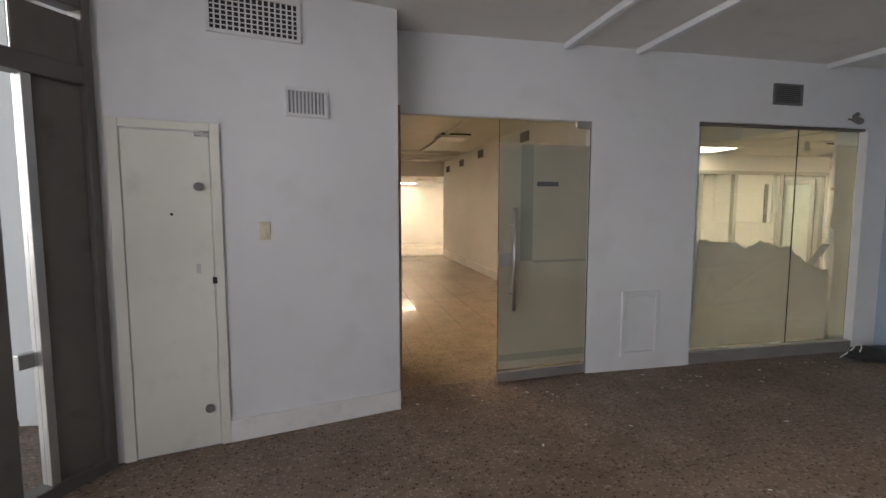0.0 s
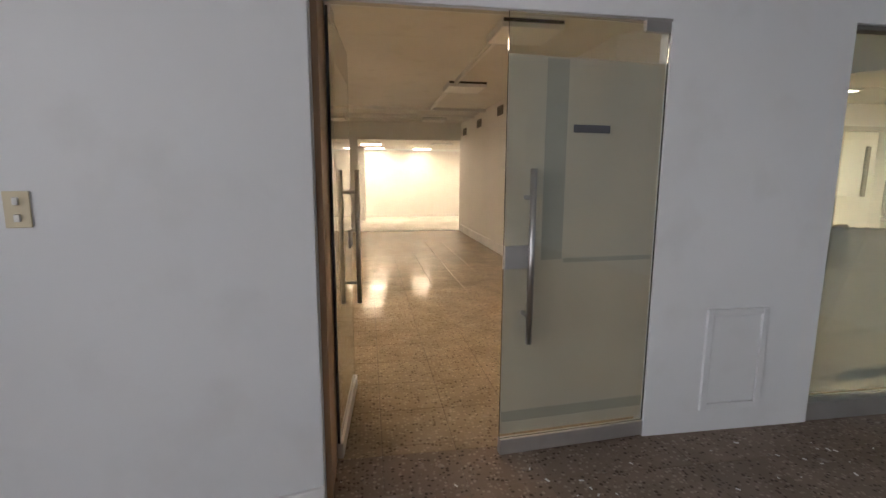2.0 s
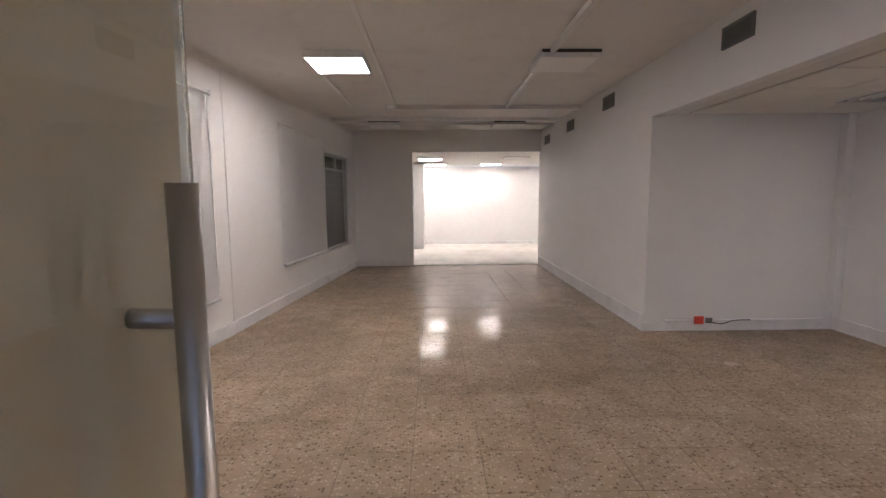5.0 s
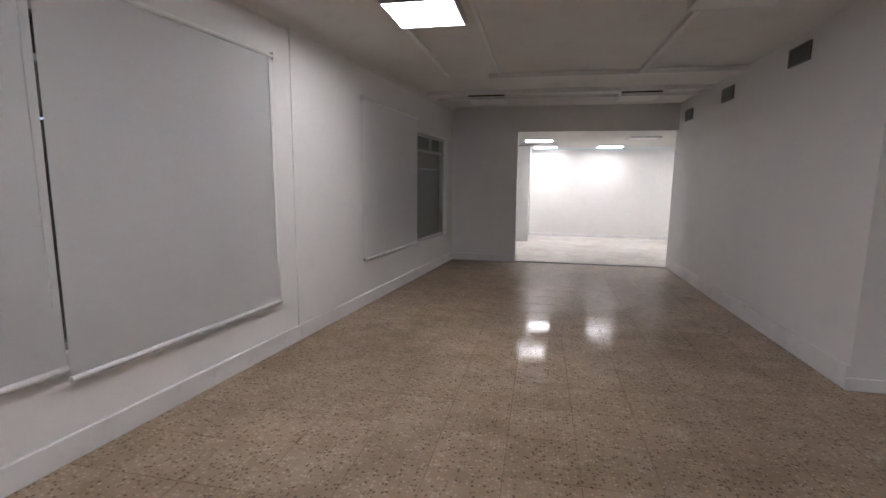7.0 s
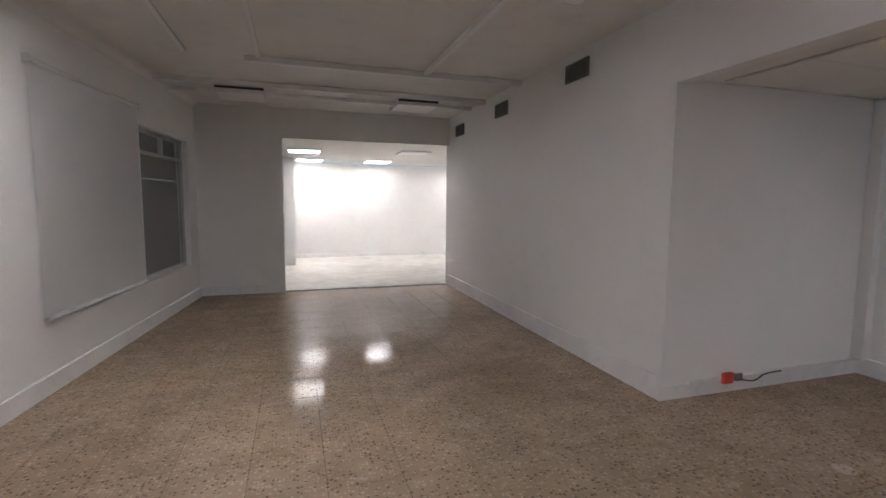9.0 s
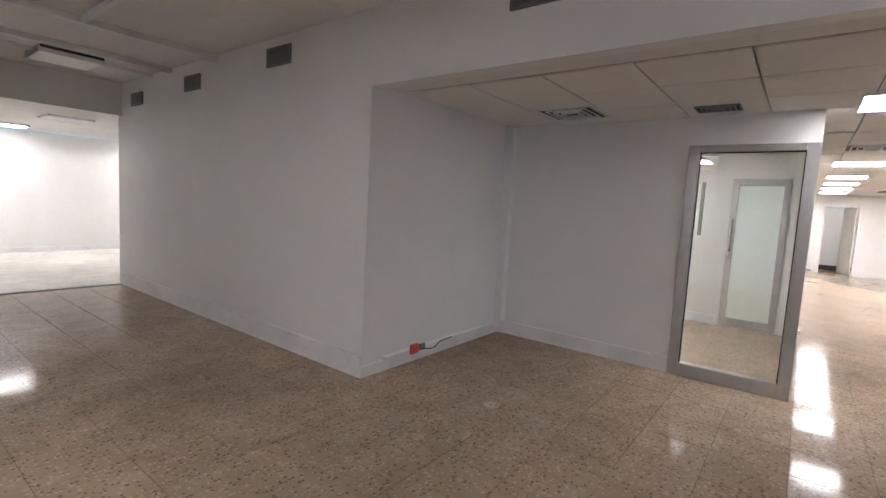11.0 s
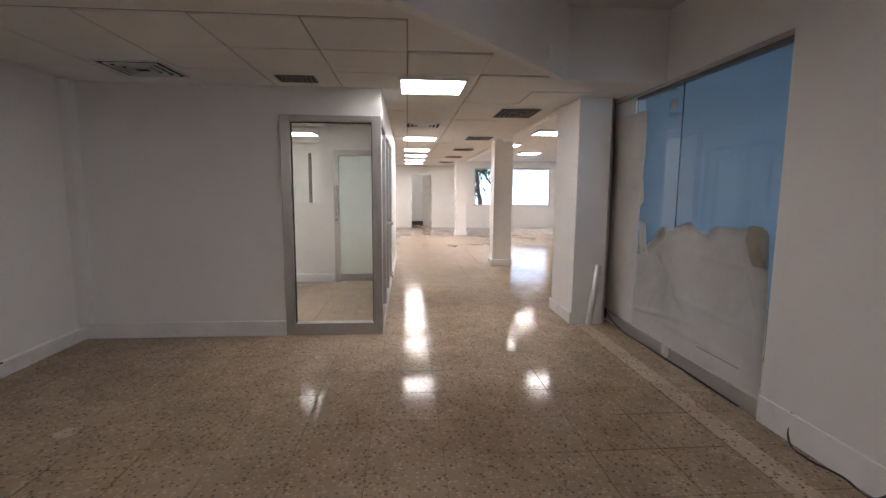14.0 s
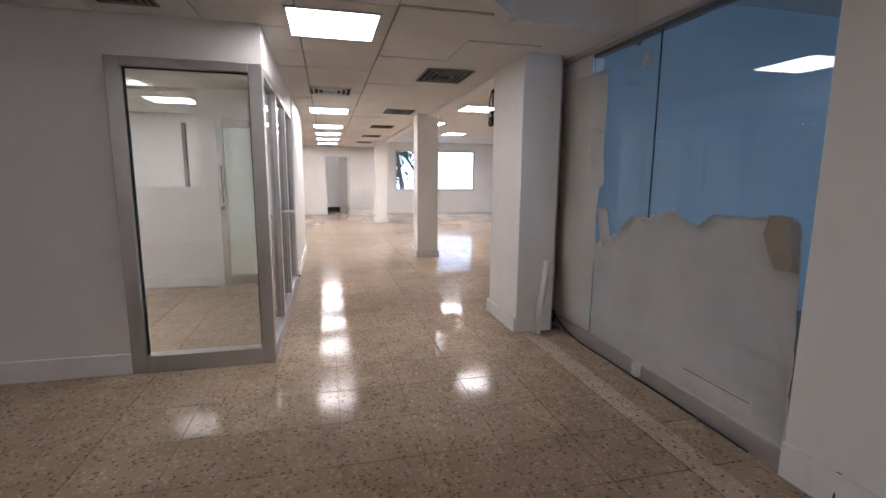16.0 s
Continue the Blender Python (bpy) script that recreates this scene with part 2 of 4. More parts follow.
# ---- plan ----
YB, YI = 4.677, 4.781          # shop wall, its two faces
XL, XR, YE, YN, XM = -0.079, 4.008, 15.376, 10.13, 6.195
WEST = pose(XL, YE, 0, 0, 0, -6.27)   # corridor wall: local x out of its face, local y along it, 0 at the far end
TOP, LOW = 2.97, 2.40          # corridor ceiling, dropped ceiling
END_TOP, YBACK = 2.47, 20.0
XFAR, YSOUTH, YOFF = 20.0, 0.6, 7.28
DOOR = (1.25, 3.01, 2.32)      # glass door opening in the shop wall
WIN = (4.12, 6.15, 2.36)       # shop window opening

# floors
floor_shop = structure(boxes("floor_shop", [(-1.4, -3.2, -0.2, 6.9, YB + 0.03, -0.004)], GROUT), "dusty brown terrazzo floor of the shop room", "floor")
floor_hall = structure(boxes("floor_hall", [(-2.0, YB + 0.03, -0.2, XFAR, YE + 0.02, -0.004), (6.9, YSOUTH, -0.2, XFAR, YB + 0.03, -0.004)], GROUT), "polished tan terrazzo floor with worn patches", "floor")
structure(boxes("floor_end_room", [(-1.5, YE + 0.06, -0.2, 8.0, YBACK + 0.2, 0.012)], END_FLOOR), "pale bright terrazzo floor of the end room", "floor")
structure(boxes("threshold", [(1.16, YE + 0.02, -0.2, XR, YE + 0.06, 0.004)], DARK), "dark metal threshold strip in the floor", "threshold")

# shop room walls
structure(boxes("wall_shop_north", wall_with("y", YB, YI - YB, (-2.0, 6.9), TOP, [(DOOR[0], DOOR[1], 0, DOOR[2]), (WIN[0], WIN[1], 0, WIN[2])]), SHOP), "dingy white shop wall with a glass door and window", "wall")
ang = math.atan2(4.302 - 3.90, 1.226 + 0.46)
SLANT = pose(-0.485, 3.88, 0, 0, 0, math.degrees(ang))   # local x runs along the slanting wall, -y is its face
slen = 1.752
structure(boxes("wall_shop_slant", [(-0.14, 0, 0, slen, 0.12, TOP)], SHOP, 0.0, SLANT), "slanting white shop wall with scuffs", "wall")
structure(boxes("wall_shop_return", [(1.11, 4.33, 0, 1.222, YB, TOP)], SHOP), "short white wall return beside the glass door", "wall")
structure(boxes("wall_shop_east", [(6.45, -3.2, 0, 6.9, YB, TOP)], PALE_BLUE), "pale blue side wall of the shop room", "wall")
structure(boxes("wall_shop_south", [(-1.2, -3.2, 0, 6.9, -3.05, TOP)], SHOP), "plain white rear wall of the shop room", "wall")
structure(boxes("ceiling_shop", [(-1.4, -3.2, TOP, 6.9, YI, TOP + 0.2)], CEIL), "grey white ceiling of the shop room", "ceiling")
structure(boxes("wall_shop_west", wall_with("x", -1.2, 0.12, (-3.05, 2.95), TOP, [(-2.6, 2.7, 0.05, 2.7)]), SHOP), "shop front wall around the glazing", "wall")

# corridor
W1, W2 = (-9.2, -5.6, 0.6, 2.45), (-3.75, -0.36, 0.54, 2.34)
structure(boxes("wall_corridor_west", wall_with("x", -0.2, 0.2, (-10.9, 0.0), TOP, [W1, W2]), WHITE, 0, WEST), "long white corridor wall with covered windows", "wall")
structure(boxes("pilaster_corridor", [(0, -5.19, 0, 0.014, -4.2, TOP)], WHITE, 0.003, WEST), "flat white pilaster between the blinds", "pilaster")
structure(boxes("wall_corridor_east", [(XR, YN, 0, XR + 0.12, YE, TOP)], WHITE), "white corridor wall with small vents", "wall")
structure(boxes("wall_end", wall_with("y", YE, 0.14, (XL - 0.25, XR + 0.12), TOP, [(1.185, XR, 0, 2.50)]), WHITE), "white end wall with a wide opening", "wall")
structure(boxes("ceiling_corridor", [(-2.0, YI, TOP, 7.4, YE + 0.14, TOP + 0.2)], CEIL), "warm white corridor ceiling", "ceiling")

structure(boxes("wall_lining", [(3.05, YI, 0, 4.23, YI + 0.022, TOP), (4.23, YI, 2.385, 6.72, YI + 0.022, TOP)], WHITE), "white wall lining beside the masked window", "wall")

# end room
structure(boxes("wall_end_room_back", [(-1.5, YBACK, 0, 8.0, YBACK + 0.2, END_TOP)], WHITE), "bright white back wall of the end room", "wall")
structure(boxes("wall_end_room_west", [(-1.6, YE + 0.14, 0, -1.5, YBACK + 0.2, END_TOP), (-1.5, 18.6, 0, 1.35, YBACK, END_TOP)], WHITE), "white side wall of the end room", "wall")
structure(boxes("wall_end_room_east", [(8.0, YE + 0.14, 0, 8.1, YBACK + 0.2, END_TOP)], WHITE), "white far side wall of the end room", "wall")
structure(boxes("wall_end_room_front", [(-1.6, YE + 0.14, 0, 1.185, YE + 0.16, END_TOP), (XR + 0.0, YE + 0.14, 0, 8.1, YE + 0.16, END_TOP)], WHITE), "white front wall of the end room", "wall")
structure(boxes("ceiling_end_room", [(-1.6, YE + 0.145, 2.505, 8.1, YBACK + 0.2, 2.6)], CEIL), "white ceiling of the end room", "ceiling")

# niche, bulkhead and hall
structure(boxes("wall_niche", [(XR + 0.12, YN, 0, 9.1, YN + 0.12, TOP)], WHITE), "white niche wall with a conduit at its foot", "wall")
structure(boxes("wall_office_west", wall_with("x", XM, 0.1, (YOFF, YN), LOW + 0.02, [(YOFF, 8.23, 0, 2.14)]), WHITE), "white partition with a glazed aluminium frame", "wall")
P1, P2 = (XR, 7.10), (5.58, 5.68)
dv = Vector((P2[0] - P1[0], P2[1] - P1[1], 0))
DIAG = pose(P1[0], P1[1], 0, 0, 0, math.degrees(math.atan2(dv.y, dv.x)))
structure(boxes("bulkhead", [(XR, 7.10, LOW - 0.02, XR + 0.1, YN, TOP), (5.58, YI, LOW - 0.02, 5.66, 5.68, TOP)], WHITE), "white bulkhead where the ceiling drops", "bulkhead")
structure(boxes("bulkhead_slanted", [(0, 0, LOW - 0.02, dv.length, 0.08, TOP)], WHITE, 0, DIAG), "slanting white bulkhead with a vent", "bulkhead")
structure(boxes("wall_hall_south_partition", [(6.9, YSOUTH, 0, 7.1, YB, 2.7)], WHITE), "white wall between shop and hall", "wall")
structure(prism("pilaster_hall", [(6.43, 5.25), (7.15, 5.25), (7.15, YB), (6.92, YB), (6.92, YI + 0.002), (6.62, YI + 0.002), (6.43, 4.90)], 0, LOW + 0.3, WHITE), "white pilaster beside the blue window", "pilaster")
FW, FD = (1.35, 4.40, 0.87, 2.33), (6.08, 6.86, 0, 2.06)
structure(boxes("wall_far", wall_with("x", XFAR, 0.2, (YSOUTH - 0.2, YN + 0.2), 2.75, [FW, FD]), WHITE), "bright white far wall with a barred window and doorway", "wall")
structure(boxes("wall_hall_south", [(6.9, YSOUTH - 0.2, 0, XFAR, YSOUTH, 2.75)], WHITE), "white south wall of the hall", "wall")
structure(boxes("wall_hall_north", [(9.1, YN, 0, XFAR, YN + 0.12, 2.75)], WHITE), "white north wall of the hall", "wall")
structure(boxes("ceiling_hall_south", [(6.9, YSOUTH, 2.62, XFAR, 5.2, 2.75)], CEIL), "white plaster ceiling of the hall", "ceiling")

# dropped ceiling of separate tiles
bm = bmesh.new()
S = 0.61


def inside_low(x, y):
    if x < XR + 0.1 or y > YN or x > XFAR:
        return False
    if y < 5.22 and x > 7.15:
        return False
    if y < YI:
        return False
    side = (P2[0] - P1[0]) * (y - P1[1]) - (P2[1] - P1[1]) * (x - P1[0])
    return side > 0.05 if y > 5.68 else x > 5.66


poly = [(XR + 0.1, YN), (XR + 0.1, 7.14), (5.66, 5.71), (5.66, YI), (6.9, YI), (6.9, 5.2), (XFAR, 5.2), (XFAR, YN)]
vs = [bm.verts.new((x, y, LOW + 0.012)) for x, y in poly]
f0 = bm.faces.new(vs)
ex = bmesh.ops.extrude_face_region(bm, geom=[f0])
for v in [g for g in ex["geom"] if isinstance(g, bmesh.types.BMVert)]:
    v.co.z += 0.1
joints = []
for i in range(0, 27):
    for j in range(-3, 6):
        x0, y0 = 4.39 + i * S, 6.42 + j * S
        x1, y1 = x0 + S, y0 + S
        if all(inside_low(x, y) for x, y in ((x0, y0), (x1, y0), (x0, y1), (x1, y1))):
            dz = random.uniform(-0.004, 0.003)
            joints.append((x0 - 0.004, y0 - 0.004, LOW + 0.0114, x1 + 0.004, y1 + 0.004, LOW + 0.0118))
            add_box(bm, (x0 + 0.006, y0 + 0.006, LOW + dz), (x1 - 0.006, y1 - 0.006, LOW + 0.011))
first = len(bm.faces)
for q in joints:
    add_box(bm, q[:3], q[3:])
bm.faces.ensure_lookup_table()
for f in bm.faces[first:]:
    f.material_index = 1
low_ceiling = mesh_ob("ceiling_hall", bm, TILE)
low_ceiling.data.materials.append(JOINT)
structure(low_ceiling, "dropped ceiling of square mineral tiles", "ceiling")

# office behind the glazed frame
structure(boxes("wall_office_back", wall_with("x", 8.95, 0.08, (YOFF + 0.1, YN), LOW + 0.02, [(8.36, 9.75, 1.24, 2.36), (7.50, 8.16, 0, 2.05)]), WHITE), "white office partition with an opening and door", "wall")
structure(boxes("wall_back_office", [(11.6, YOFF, 0, 11.7, YN, LOW + 0.02), (9.1, YOFF, 0, 11.6, YOFF + 0.08, LOW + 0.02)], WHITE), "white partition of the rear office", "wall")
# small room behind the far doorway
structure(boxes("wall_far_closet", [(XFAR + 1.6, 5.4, 0, XFAR + 1.7, 7.6, 2.4), (XFAR + 0.2, 5.3, 0, XFAR + 1.7, 5.4, 2.4), (XFAR + 0.2, 7.6, 0, XFAR + 1.7, 7.7, 2.4)], WHITE), "dim white walls behind the doorway", "wall")
structure(boxes("ceiling_far_closet", [(XFAR + 0.2, 5.3, 2.4, XFAR + 1.7, 7.7, 2.5)], CEIL), "ceiling behind the doorway", "ceiling")
structure(boxes("floor_far_closet", [(XFAR, 5.3, -0.2, XFAR + 1.7, 7.7, 0)], HALL_FLOOR), "terrazzo floor behind the doorway", "floor")

# baseboards
structure(boxes("baseboard_corridor", [(XL + 0.028, YE - 0.02, 0, 1.17, YE, 0.14), (XR - 0.022, YN - 0.0, 0, XR, YE, 0.19),
                                       (XR - 0.022, YN - 0.022, 0, XM, YN, 0.10), (XM - 0.02, 8.23, 0, XM, YN - 0.022, 0.15), (3.05, YI + 0.022, 0, 4.23, YI + 0.042, 0.17), (6.43, 5.252, 0, 7.17, 5.27, 0.13)], BASE, 0.004), "white painted baseboard with scuffs", "baseboard")
structure(boxes("baseboard_west", [(0, -10.7, 0, 0.028, -0.02, 0.15)], BASE, 0.004, WEST), "white painted baseboard along the slanting wall", "baseboard")
structure(boxes("baseboard_hall", [(XFAR - 0.02, YSOUTH, 0, XFAR, FD[0] - 0.08, 0.13), (XFAR - 0.02, FD[1] + 0.08, 0, XFAR, YN, 0.13), (9.1, YOFF - 0.02, 0, 11.6, YOFF, 0.13), (8.93, 8.2, 0, 8.95, YN, 0.13)], BASE, 0.004), "white baseboard of the hall", "baseboard")
structure(boxes("baseboard_shop", [(0.56, -0.022, 0, slen, 0, 0.15)], BASE, 0.004, SLANT), "tall white baseboard on the slanting wall", "baseboard")
structure(boxes("baseboard_end_room", [(1.35, YBACK - 0.02, 0.012, 8.0, YBACK, 0.11)], BASE, 0.004), "white baseboard of the end room", "baseboard")

# ---- shop front ----
FRONT = pose(-0.585, 3.86, 0, 0, 0, 238.7)   # local x runs along the slanting shop front
front = structure(new("window_1"), "dark metal shop front with grey shutters, bright gaps", "shop front")
front.matrix_world = FRONT
under(front,
      boxes("frame", [(0.0, -0.06, 0, 0.05, 0.06, 2.74), (0.05, -0.06, 2.22, 1.1, 0.06, 2.32), (0.05, -0.05, 2.62, 1.1, 0.06, 2.74), (0.05, -0.05, 0, 1.1, 0.06, 0.07)], DARK_ALU, 0.006),
      boxes("upper_rail", [(0.05, -0.075, 2.24, 1.1, -0.06, 2.30)], ALU, 0.003),
      boxes("panel", [(0.05, -0.02, 0.07, 0.30, 0.02, 2.22)], SHUTTER, 0.004),
      boxes("upper_panel", [(0.05, -0.02, 2.32, 0.36, 0.02, 2.58)], SHUTTER, 0.004),
      boxes("far_panel", [(0.46, -0.02, 0.07, 1.1, 0.02, 1.75)], SHUTTER, 0.004),
      boxes("stile", [(0.30, -0.04, 0.07, 0.345, 0.04, 2.22)], ALU, 0.004),
      boxes("lock_box", [(0.33, -0.07, 0.72, 0.42, -0.02, 0.80)], ALU, 0.006))
pane = boxes("pane", [(0.345, -0.004, 0.07, 0.46, 0.004, 2.22), (0.46, -0.004, 1.75, 1.1, 0.004, 2.22), (0.36, -0.004, 2.32, 1.1, 0.004, 2.62)], GLASS)
pane.visible_shadow = False
under(front, pane)
structure(boxes("wall_shop_front_head", [(0.0, -0.06, 2.74, 1.1, 0.06, TOP)], SHOP, 0, FRONT), "white strip over the shop front", "wall")
w0 = structure(new("window_7"), "wide clear shop front window", "window")
pane = boxes("pane", [(-1.14, -2.6, 0.05, -1.132, 2.7, 2.7)], GLASS)
pane.visible_shadow = False
under(w0, pane, boxes("frame", [(-1.17, -2.6, 0.05, -1.11, -2.54, 2.7), (-1.17, 2.64, 0.05, -1.11, 2.7, 2.7), (-1.17, 0.0, 0.05, -1.11, 0.06, 2.7)], DARK_ALU))

# ---- white flush door in the slanting wall ----
d = structure(new("door_1"), "cream painted flush door, closed, with two round knobs", "door")
d.matrix_world = SLANT
under(d, boxes("leaf", [(0.035, -0.012, 0.012, 0.50, 0.03, 2.01)], DOORP, 0.004),
      boxes("frame", [(-0.03, -0.02, 0, 0.03, 0.02, 2.07), (0.505, -0.02, 0, 0.56, 0.02, 2.07), (0.03, -0.02, 2.018, 0.505, 0.02, 2.07)], DOORP, 0.004),
      rods("knob", [((0.43, -0.012, 1.68), (0.43, -0.035, 1.68), 0.026), ((0.44, -0.012, 0.26), (0.44, -0.035, 0.26), 0.026)], GRILL),
      boxes("lock_plate", [(0.40, -0.018, 1.14, 0.425, -0.01, 1.20)], STEEL, 0.002),
      boxes("latch", [(0.49, -0.026, 1.07, 0.515, -0.01, 1.11)], BLACK, 0.002),
      rods("peephole", [((0.28, -0.012, 1.51), (0.28, -0.018, 1.51), 0.009)], BLACK),
      boxes("closer", [(0.42, -0.04, 1.985, 0.50, -0.012, 2.01)], STEEL, 0.003))


def grille(name, w, h, bars, mat, back, label, upright=False, group=""):
    """A wall vent in its own plane: x along the wall, -y out of it."""
    t = thing(name, label, "vent", group)
    under(t, boxes("frame", [(-w / 2, -0.018, -h / 2, w / 2, 0.004, -h / 2 + 0.022), (-w / 2, -0.018, h / 2 - 0.022, w / 2, 0.004, h / 2),
                             (-w / 2, -0.018, -h / 2 + 0.022, -w / 2 + 0.022, 0.004, h / 2 - 0.022), (w / 2 - 0.022, -0.018, -h / 2 + 0.022, w / 2, 0.004, h / 2 - 0.022)], mat, 0.002),
          boxes("recess", [(-w / 2 + 0.02, -0.002, -h / 2 + 0.02, w / 2 - 0.02, 0.002, h / 2 - 0.02)], back))
    bm = bmesh.new()
    for i in range(bars):
        if upright:
            x = -w / 2 + 0.03 + (w - 0.06) * (i + 0.5) / bars
            add_box(bm, (x - 0.005, -0.014, -h / 2 + 0.022), (x + 0.005, -0.003, h / 2 - 0.022))
        else:
            z = -h / 2 + 0.025 + (h - 0.05) * (i + 0.5) / bars
            add_box(bm, (-w / 2 + 0.022, -0.014, z - 0.004), (w / 2 - 0.022, -0.003, z + 0.004))
    under(t, mesh_ob("slats", bm, mat))
    return t


v = grille("wall_vent", 0.56, 0.26, 14, VENT_WHITE, DARK, "large white wall vent with upright slats", True)
under(v, boxes("cross_slats", [(-0.255, -0.010, z - 0.003, 0.255, -0.004, z + 0.003) for z in (-0.08, -0.05, -0.02, 0.01, 0.04, 0.07)], VENT_WHITE))
v.matrix_world = SLANT @ pose(0.79, -0.004, 2.755)
v = grille("wall_vent", 0.28, 0.19, 9, VENT_WHITE, VENT_BACK, "small white wall vent with upright slats", True)
v.matrix_world = SLANT @ pose(1.10, -0.004, 2.25)
v = grille("wall_vent", 0.34, 0.20, 8, GRILL, DARK, "dark slatted wall vent over the shop window")
v.matrix_world = pose(5.10, YB - 0.004, 2.65)
for y, z in ((8.72, 2.79), (11.41, 2.785), (13.16, 2.73), (14.80, 2.69)):
    v = grille("wall_vent", 0.38, 0.175, 7, GRILL, DARK, "small dark slatted vent high on the corridor wall", group="corridor vents")
    v.matrix_world = pose(XR - 0.004, y, z, 0, 0, -90)
v = grille("wall_vent", 0.4, 0.2, 8, GRILL, DARK, "dark vent on the slanting bulkhead")
v.matrix_world = DIAG @ pose(0.85, -0.004, 2.80)

sw = thing("wall_switch", "ivory twin wall switch plate", "switch")
sw.matrix_world = SLANT @ pose(0.81, 0, 1.395)
under(sw, boxes("plate", [(-0.035, -0.008, -0.06, 0.035, 0.002, 0.06)], IVORY, 0.003), boxes("toggle", [(-0.008, -0.02, 0.015, 0.008, -0.006, 0.04)], PLASTIC, 0.002), boxes("toggle", [(-0.008, -0.02, -0.04, 0.008, -0.006, -0.015)], PLASTIC, 0.002))

hatch = thing("access_panel", "white framed access panel low on the shop wall", "access panel")
under(hatch, boxes("frame", [(3.36, YB - 0.018, 0.14, 3.40, YB + 0.002, 0.76), (3.72, YB - 0.018, 0.14, 3.76, YB + 0.002, 0.76), (3.40, YB - 0.018, 0.72, 3.72, YB + 0.002, 0.76), (3.40, YB - 0.018, 0.14, 3.72, YB + 0.002, 0.18)], SHOP, 0.004),
      boxes("door", [(3.402, YB - 0.006, 0.182, 3.718, YB + 0.002, 0.718)], SHOP, 0.002))

for x, y0, y1 in ((2.72, -1.0, YB), (3.42, -1.0, YB)):
    structure(boxes("ceiling_batten", [(x, y0, TOP - 0.05, x + 0.06, y1, TOP)], SHOP, 0.006), "white batten across the shop ceiling", "batten")
structure(boxes("ceiling_batten", [(5.55, 2.0, TOP - 0.05, 5.61, YB, TOP)], SHOP, 0.006), "white batten across the shop ceiling", "batten")

cam2 = thing("spot_light", "small dark spot lamp on a wall bracket", "lamp")
under(cam2, rods("head", [((5.86, YB - 0.13, 2.40), (5.90, YB - 0.05, 2.44), 0.032)], GRILL), rods("arm", [((5.88, YB + 0.01, 2.45), (5.88, YB - 0.06, 2.43), 0.010), ((5.95, YB + 0.01, 2.47), (5.93, YB - 0.05, 2.49), 0.022)], GRILL))
bag = thing("rubbish_bundle", "black crumpled bundle with pale cable on the floor", "rubbish")
bm = bmesh.new()
bmesh.ops.create_icosphere(bm, subdivisions=3, radius=1)
for w in bm.verts:
    k = 1 + 0.35 * noise.noise(w.co * 2.3)
    w.co = Vector((w.co.x * 0.30 * k, w.co.y * 0.16 * k, max(-0.055, w.co.z * 0.075 * k)))
heap = mesh_ob("heap", bm, BLACK, True)
heap.location = (6.12, 4.42, 0.055)
under(bag, heap, cable("cord", [(5.80, 4.52, 0.01), (5.85, 4.46, 0.10), (5.93, 4.44, 0.16), (5.89, 4.40, 0.06), (6.00, 4.36, 0.01)], 0.006, PLASTIC))


# ---- glass doors ----
def handle(parent, x, z0, z1, side):
    y0, y1 = side
    bm = bmesh.new()
    for y in (y0, y1):
        rod(bm, (x, y, z0), (x, y, z1), 0.016, 16)
    for z in (z0 + 0.16 * (z1 - z0), z1 - 0.16 * (z1 - z0)):
        rod(bm, (x, y0, z), (x, y1, z), 0.011)
    under(parent, mesh_ob("pull_handle", bm, STEEL, True))


def leaf(label, m, paper, off):
    """A frameless glass leaf 0.89 wide: x from the hinge, closed along +x, -y towards the shop."""
    t = structure(new("door_leaf"), label, "glass door")
    g = boxes("pane", [(0, -0.006, 0.10, 0.89, 0.006, 2.29)], LEAF_GLASS)
    g.visible_shadow = False
    under(t, g, boxes("bottom_rail", [(0, -0.022, 0.012, 0.89, 0.022, 0.10)], ALU, 0.004), boxes("top_patch", [(0, -0.018, 2.25, 0.15, 0.018, 2.305)], ALU, 0.003),
          boxes("edge_seal", [(-0.004, -0.007, 0.1, 0.0, 0.007, 2.29)], BLACK))
    handle(t, 0.775, 0.66, 1.55, (-off, off))
    under(t, boxes("lock", [(0.735, -0.014, 1.04, 0.89, 0.014, 1.16)], ALU, 0.003))
    if paper:
        under(t, boxes("masking_paper", [(0.004, 0.0095, 0.12, 0.885, 0.0105, 2.10)], PAPER), boxes("paper_strip", [(0.56, 0.0066, 1.08, 0.68, 0.0082, 2.09)], PAPER_DARK),
              boxes("paper_seam", [(0.01, 0.0066, 1.06, 0.55, 0.0082, 1.085), (0.01, 0.0066, 0.19, 0.88, 0.0082, 0.25)], PAPER_DARK),
              boxes("tape_strip", [(0.32, -0.0095, 1.735, 0.53, -0.008, 1.775)], GREY_TAPE))
    t.matrix_world = m
    return t


MIR = Matrix.Diagonal((-1, 1, 1, 1))
right_leaf = leaf("closed glass door leaf masked with kraft paper, steel handle", Matrix.Translation((DOOR[1] - 0.005, YB + 0.02, 0)) @ pose(0, 0, 0, 0, 0, 5) @ MIR, True, 0.085)
left_leaf = leaf("open glass door leaf with torn paper and steel handle", pose(DOOR[0] + 0.012, YB + 0.02, 0, 0, 0, 86.5), False, 0.06)
bm = bmesh.new()
N = 40
cols = []
for i in range(N + 1):
    z = 0.12 + 1.98 * i / N
    edge = 0.02 + 0.008 * noise.noise((z * 2.1, 3, 0))
    cols.append([bm.verts.new((x, 0.010 + 0.004 * noise.noise((x * 4, z * 3, 1)), z)) for x in (edge, 0.35, 0.62, 0.88)])
